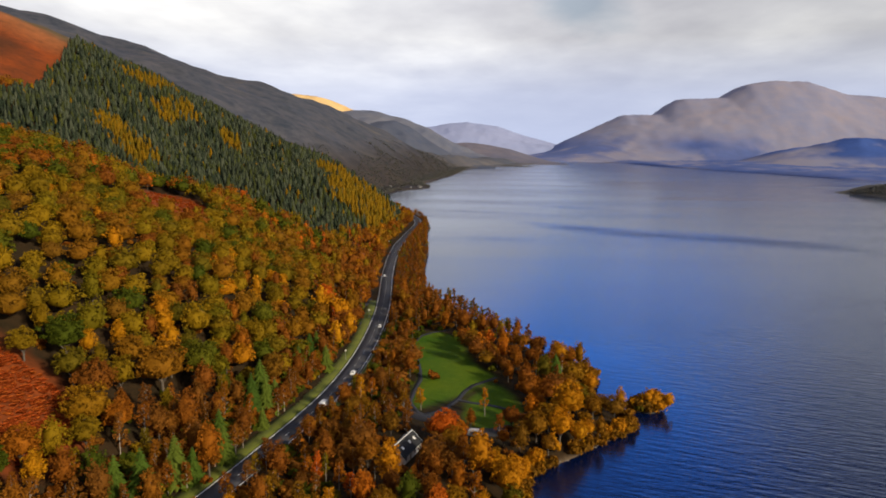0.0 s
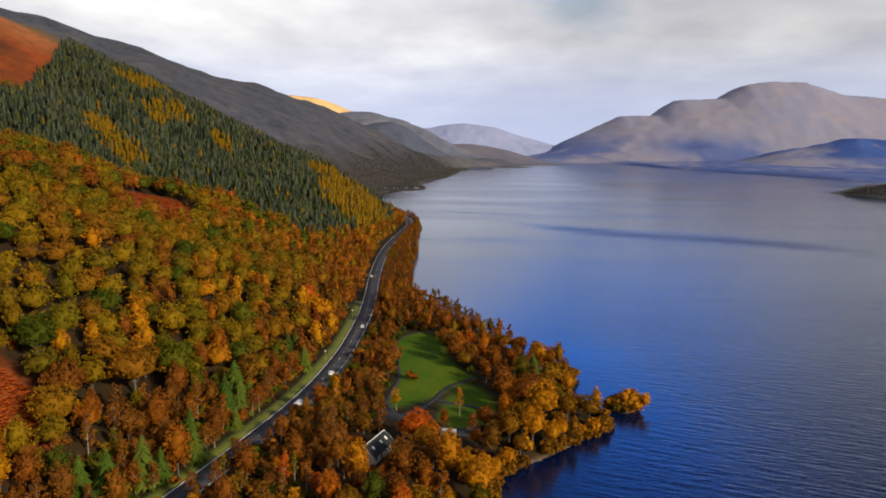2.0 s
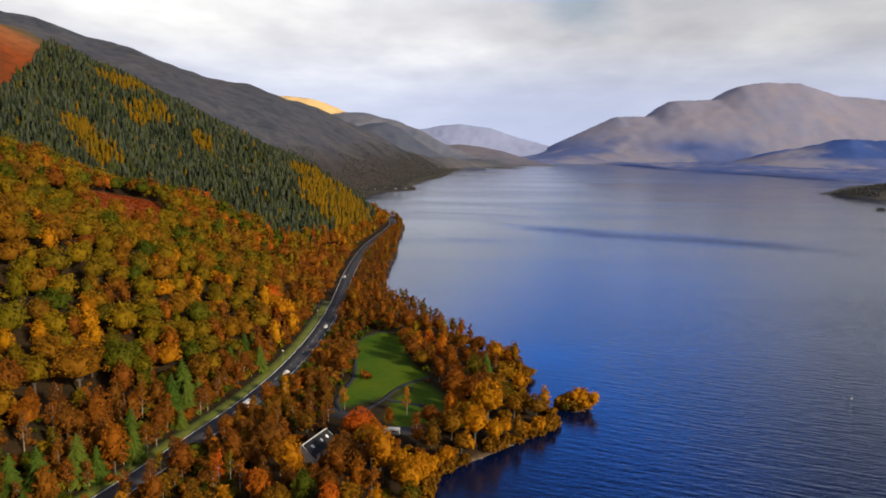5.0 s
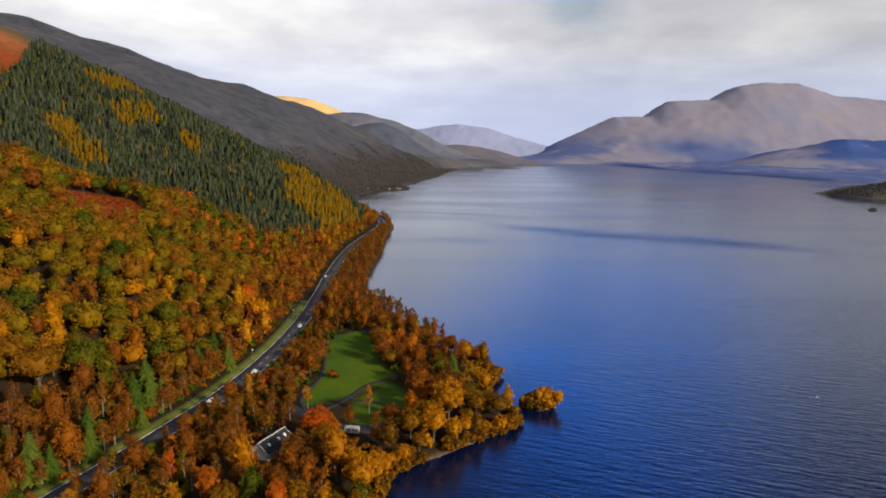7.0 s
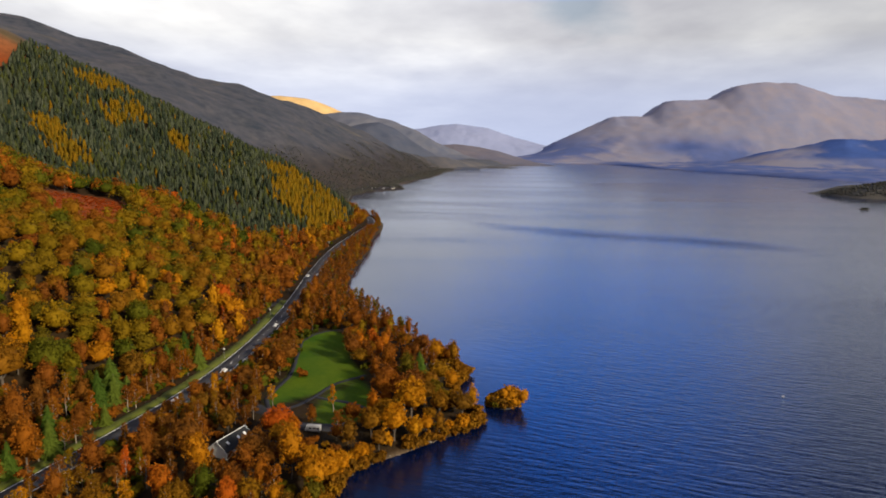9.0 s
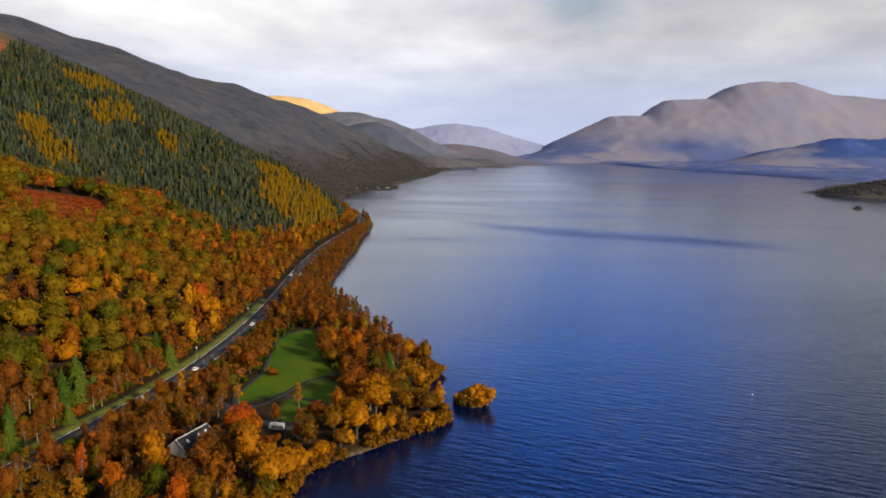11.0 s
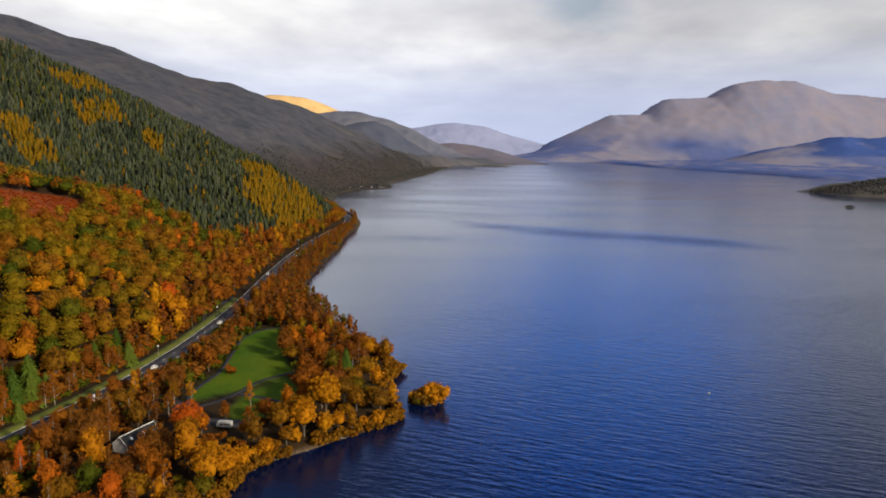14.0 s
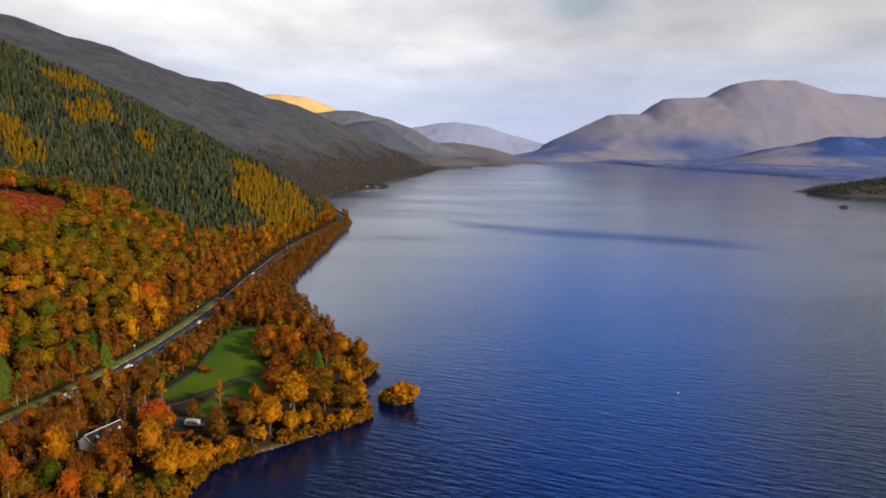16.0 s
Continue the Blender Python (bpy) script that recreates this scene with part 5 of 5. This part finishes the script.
def build_house(x, y, turn, length, width, eaves, ridge, label, detail=True, z=None):
    z = float(ground(x, y)) if z is None else z
    h = thing("house", x, y, z, turn, label, "house")
    a, b, o = length / 2, width / 2, 0.35
    part("wall", prism([(-b, -0.6), (b, -0.6), (b, eaves), (0, ridge - 0.12), (-b, eaves)], -a, a), RENDERED, h)
    k = (ridge - eaves) / b
    for side in (-1, 1):
        lo = (side * (b + o), eaves - k * o)
        roof = part("roof", prism([(0, ridge), lo, (lo[0], lo[1] + 0.2), (0, ridge + 0.2)], -a - o, a + o), SLATE, h, "dark slate roof")
        if detail:
            for i, u in enumerate((-0.28, 0.1, 0.34)):
                if side == 1 and i == 1:
                    continue
                yy = side * b * 0.5
                zz = ridge - k * abs(yy) + 0.2
                w = bmesh.new()
                bmesh.ops.create_cube(w, size=1)
                m = Matrix.Translation((u * length, yy, zz)) @ Matrix.Rotation(-side * math.atan(k), 4, "X") @ Matrix.Diagonal((0.9, 1.2, 0.12, 1))
                bmesh.ops.transform(w, matrix=m, verts=w.verts)
                part("rooflight", w, WHITE_PAINT, roof, "white rooflight")
    part("ridge", box((length + 2 * o, 0.34, 0.16), (0, 0, ridge + 0.2), 0.04), RENDERED, h, "pale ridge tiles")
    if detail:
        for end in (-1, 1):
            for side in (-1, 1):
                part("bargeboard", prism([(0, ridge - 0.02), (side * (b + o), eaves - k * o - 0.02), (side * (b + o), eaves - k * o + 0.22), (0, ridge + 0.22)], end * (a + o) - 0.04, end * (a + o) + 0.04), WHITE_PAINT, h, "white bargeboard")
        for side in (-1, 1):
            for i in range(4):
                u = -a + (i + 0.5) * length / 4
                if i == 1:
                    part("door", box((1.0, 0.1, 2.05), (u, side * (b + 0.03), 1.02), 0.02), TIMBER, h, "brown timber door")
                else:
                    win = part("window", box((1.2, 0.08, 1.15), (u, side * (b + 0.03), 1.6), 0.01), WHITE_PAINT, h, "white window frame")
                    part("pane", box((1.0, 0.04, 0.95), (u, side * (b + 0.08), 1.6)), GLASS, win)
    return h


build_house(-11.9, 200.3, 66.0, 13.4, 7.6, 2.8, 5.8, "white rendered cottage with a dark slate roof")
for hx, hy, ht in ((-92, 1438, 30), (-70, 1452, 75), (-52, 1472, 40), (-118, 1432, 110)):
    build_house(hx, hy, ht, 9, 6.5, 2.7, 5.0, "small white lochside house far off", False, 1.5)


def wheel(parent, x, y, r=0.32):
    t = part("wheel", rod(r, r, 0.2, (x, y, r), "Y", 18), RUBBER, parent, "black tyre")
    part("rim", rod(r * 0.6, r * 0.55, 0.22, (x, y, r), "Y", 12), STEEL, t, "grey wheel rim")


def build_car(x, y, turn, label):
    c = thing("car", x, y, float(ground(x, y)) + 0.17, turn, label, "car", "cars on the road")
    part("body", box((4.3, 1.78, 0.62), (0, 0, 0.62), 0.14, (0.97, 0.92)), WHITE_PAINT, c)
    cab = part("cabin", box((2.5, 1.6, 0.58), (-0.2, 0, 1.18), 0.12, (0.68, 0.84)), WHITE_PAINT, c)
    part("windscreen", box((0.06, 1.35, 0.46), (0.87, 0, 1.17), 0.02), GLASS, cab, "dark windscreen")
    part("rear_window", box((0.06, 1.3, 0.4), (-1.27, 0, 1.18), 0.02), GLASS, cab, "dark rear window")
    for side in (-1, 1):
        part("side_window", box((1.9, 0.05, 0.36), (-0.2, side * 0.755, 1.15), 0.02), GLASS, cab, "dark side window")
        part("headlight", box((0.1, 0.34, 0.16), (2.12, side * 0.62, 0.72), 0.03), LAMP_GLASS, c, "clear headlight")
        part("tail_light", box((0.08, 0.3, 0.18), (-2.12, side * 0.66, 0.76), 0.03), BRAKE_RED, c, "red tail light")
        for u in (-1.3, 1.35):
            wheel(c, u, side * 0.8)
    return c


BRAKE_RED = surface("tail_light_red", (0.30, 0.01, 0.01), (0.42, 0.02, 0.02), 3.0, 0.3)


def build_van(x, y, turn, label):
    c = thing("van", x, y, float(ground(x, y)) + 0.17, turn, label, "van", "cars on the road")
    part("body", box((4.6, 2.1, 2.1), (-0.7, 0, 1.55), 0.14, (0.98, 0.94)), WHITE_PAINT, c)
    nose = part("cab", box((1.7, 2.0, 1.35), (2.2, 0, 1.1), 0.16, (0.55, 0.9)), WHITE_PAINT, c)
    part("windscreen", box((0.08, 1.6, 0.7), (2.35, 0, 1.62), 0.02), GLASS, nose, "dark windscreen")
    part("bumper", box((0.3, 2.0, 0.35), (2.95, 0, 0.5), 0.06), RUBBER, c, "dark bumper")
    for side in (-1, 1):
        part("headlight", box((0.1, 0.36, 0.24), (2.98, side * 0.72, 0.9), 0.03), LAMP_GLASS, c, "clear headlight")
        part("side_window", box((0.8, 0.05, 0.5), (2.0, side * 0.93, 1.6), 0.02), GLASS, nose, "dark side window")
        for u in (-1.9, 1.9):
            wheel(c, u, side * 0.95, 0.36)
    return c


def build_caravan(x, y, turn):
    c = thing("caravan", x, y, float(ground(x, y)) + 0.12, turn, "white motor caravan parked beside the grass", "caravan")
    body = part("body", prism([(-1.08, 0.45), (1.08, 0.45), (1.1, 2.3), (0.95, 2.72), (-0.95, 2.72), (-1.1, 2.3)], -2.9, 1.9), VEHICLE, c)
    part("overcab", box((1.3, 2.1, 0.95), (2.4, 0, 2.18), 0.2, (0.8, 0.94)), VEHICLE, c, "rounded over-cab bed")
    nose = part("cab", box((1.7, 1.95, 1.3), (2.7, 0, 1.05), 0.18, (0.6, 0.9)), VEHICLE, c)
    part("windscreen", box((0.08, 1.6, 0.55), (3.1, 0, 1.5), 0.02), GLASS, nose, "dark windscreen")
    part("skirt", box((4.8, 2.0, 0.3), (-0.5, 0, 0.42), 0.04), STEEL, c, "grey lower skirt")
    for side in (-1, 1):
        for u, w in ((-2.1, 0.9), (-0.7, 1.1), (1.1, 0.8)):
            part("side_window", box((w, 0.06, 0.6), (u, side * 1.1, 1.75), 0.02), GLASS, body, "dark tinted window")
        for u in (-1.7, 2.5):
            wheel(c, u, side * 0.92, 0.34)
    part("door", box((0.65, 0.06, 1.8), (0.3, -1.1, 1.4), 0.02), VEHICLE, body, "pale side door")
    for u in (-1.8, 0.3):
        part("roof_hatch", box((0.6, 0.6, 0.12), (u, 0, 2.77), 0.03), VEHICLE, body, "pale roof hatch")
    part("stripe", box((4.4, 0.02, 0.14), (-0.5, -1.115, 1.15)), STEEL, body, "grey stripe")
    c.matrix_basis = c.matrix_basis @ Matrix.Diagonal((0.9, 0.9, 0.9, 1))
    return c


build_caravan(13.6, 214.8, 172)


def along_road(y, off):
    p = road_line(y - 6, y + 6, off, 3.0)
    d = p[3] - p[1]
    return float(p[2][0]), float(p[2][1]), math.degrees(math.atan2(d[1], d[0]))


cx, cy, ca = along_road(346, 2.1)
build_car(cx, cy, ca + 180, "small white hatchback driving along the road")
cx, cy, ca = along_road(482, -2.1)
build_car(cx, cy, ca, "white car driving away along the lochside road")
cx, cy, ca = along_road(273, 2.1)
build_car(cx, cy, ca + 180, "white saloon car on the road below the woods")
cx, cy, ca = along_road(236, 2.1)
build_van(cx, cy, ca + 180, "white delivery van driving along the road")


def build_dashes():
    for i, y in enumerate(np.arange(150, 640, 9.0)):
        x, yy, a = along_road(float(y), 0.0)
        ob = part("centre_dash", box((3.0, 0.14, 0.03), (0, 0, 0)), LINE_PAINT, None)
        ob.matrix_basis = pose(x, yy, float(ground(x, yy)) + 0.205, 0, 0, a)
        tagged(ob, "white painted centre dash", "road marking", "centre dashes", "structure")


build_dashes()


def build_lamp(x, y):
    p = thing("street_lamp", x, y, float(ground(x, y)), 0, "thin grey lamp post with a pale globe", "lamp post", "lamps beside the road")
    part("post", rod(0.09, 0.06, 4.6, (0, 0, 2.2)), STEEL, p)
    part("base", rod(0.16, 0.14, 0.5, (0, 0, 0.2)), STEEL, p)
    bm = bmesh.new()
    bmesh.ops.create_uvsphere(bm, u_segments=16, v_segments=10, radius=0.42)
    bmesh.ops.translate(bm, vec=(0, 0, 4.8), verts=bm.verts)
    globe = part("globe", bm, LAMP_GLASS, p, "pale round globe")
    part("cap", rod(0.2, 0.06, 0.16, (0, 0, 5.24)), STEEL, globe, "grey cap")


for y, off in ((291, -6.2), (366, -6.4), (628, -9.0)):
    lx, ly, _ = along_road(float(y), off)
    build_lamp(lx, ly)


def build_barrier():
    b = thing("crash_barrier", 0, 0, 0, 0, "low galvanised crash barrier along the road", "barrier")
    pts = road_line(236, 420, 5.6, 4.0)
    for i in range(len(pts) - 1):
        (ax, ay), (bx, by) = pts[i], pts[i + 1]
        ang, ln = math.degrees(math.atan2(by - ay, bx - ax)), math.hypot(bx - ax, by - ay)
        z = 0.5 * float(ground(ax, ay) + ground(bx, by)) + 0.1
        rail = part("rail", box((ln + 0.05, 0.08, 0.3), (0, 0, 0.62), 0.02), STEEL, b)
        rail.matrix_basis = pose((ax + bx) / 2, (ay + by) / 2, z, 0, 0, ang)
        post = part("post", box((0.1, 0.1, 0.9), (0, 0.09, 0.3)), STEEL, b)
        post.matrix_basis = pose(ax, ay, z, 0, 0, ang)


build_barrier()


def build_buoy(x, y):
    b = thing("buoy", x, y, 0, 20, "small white mooring buoy floating on the water", "buoy")
    bm = bmesh.new()
    bmesh.ops.create_uvsphere(bm, u_segments=18, v_segments=12, radius=0.42)
    bmesh.ops.translate(bm, vec=(0, 0, 0.22), verts=bm.verts)
    part("float", bm, WHITE_PAINT, b)
    part("mast", rod(0.05, 0.04, 0.5, (0, 0, 0.85)), STEEL, b)
    part("collar", rod(0.45, 0.45, 0.12, (0, 0, 0.22), "Z", 20), RUBBER, b, "dark rubber collar")


build_buoy(214.5, 264.5)


def build_stones():
    r = random.Random(4)
    forms = []
    for k in range(4):
        bm = bmesh.new()
        bmesh.ops.create_icosphere(bm, subdivisions=1, radius=1)
        for v in bm.verts:
            v.co *= r.uniform(0.7, 1.2)
            v.co.z *= 0.6
        me = bpy.data.meshes.new("boulder")
        bm.to_mesh(me)
        bm.free()
        me.materials.append(STONE)
        forms.append(me)
    for _ in range(70):
        y = r.uniform(165, 330)
        x = float(shore_x(y)) + r.uniform(-1.2, 0.7)
        ob = new("boulder", forms[r.randrange(4)])
        s = r.uniform(0.2, 0.65)
        ob.matrix_basis = pose(x, y, max(float(ground(x, y)), -0.15) + 0.05, 0, 0, r.uniform(0, 360)) @ Matrix.Diagonal((s * 1.4, s, s, 1))
        tagged(ob, "rounded pale brown boulder at the water's edge", "boulder", "shore boulders")


build_stones()
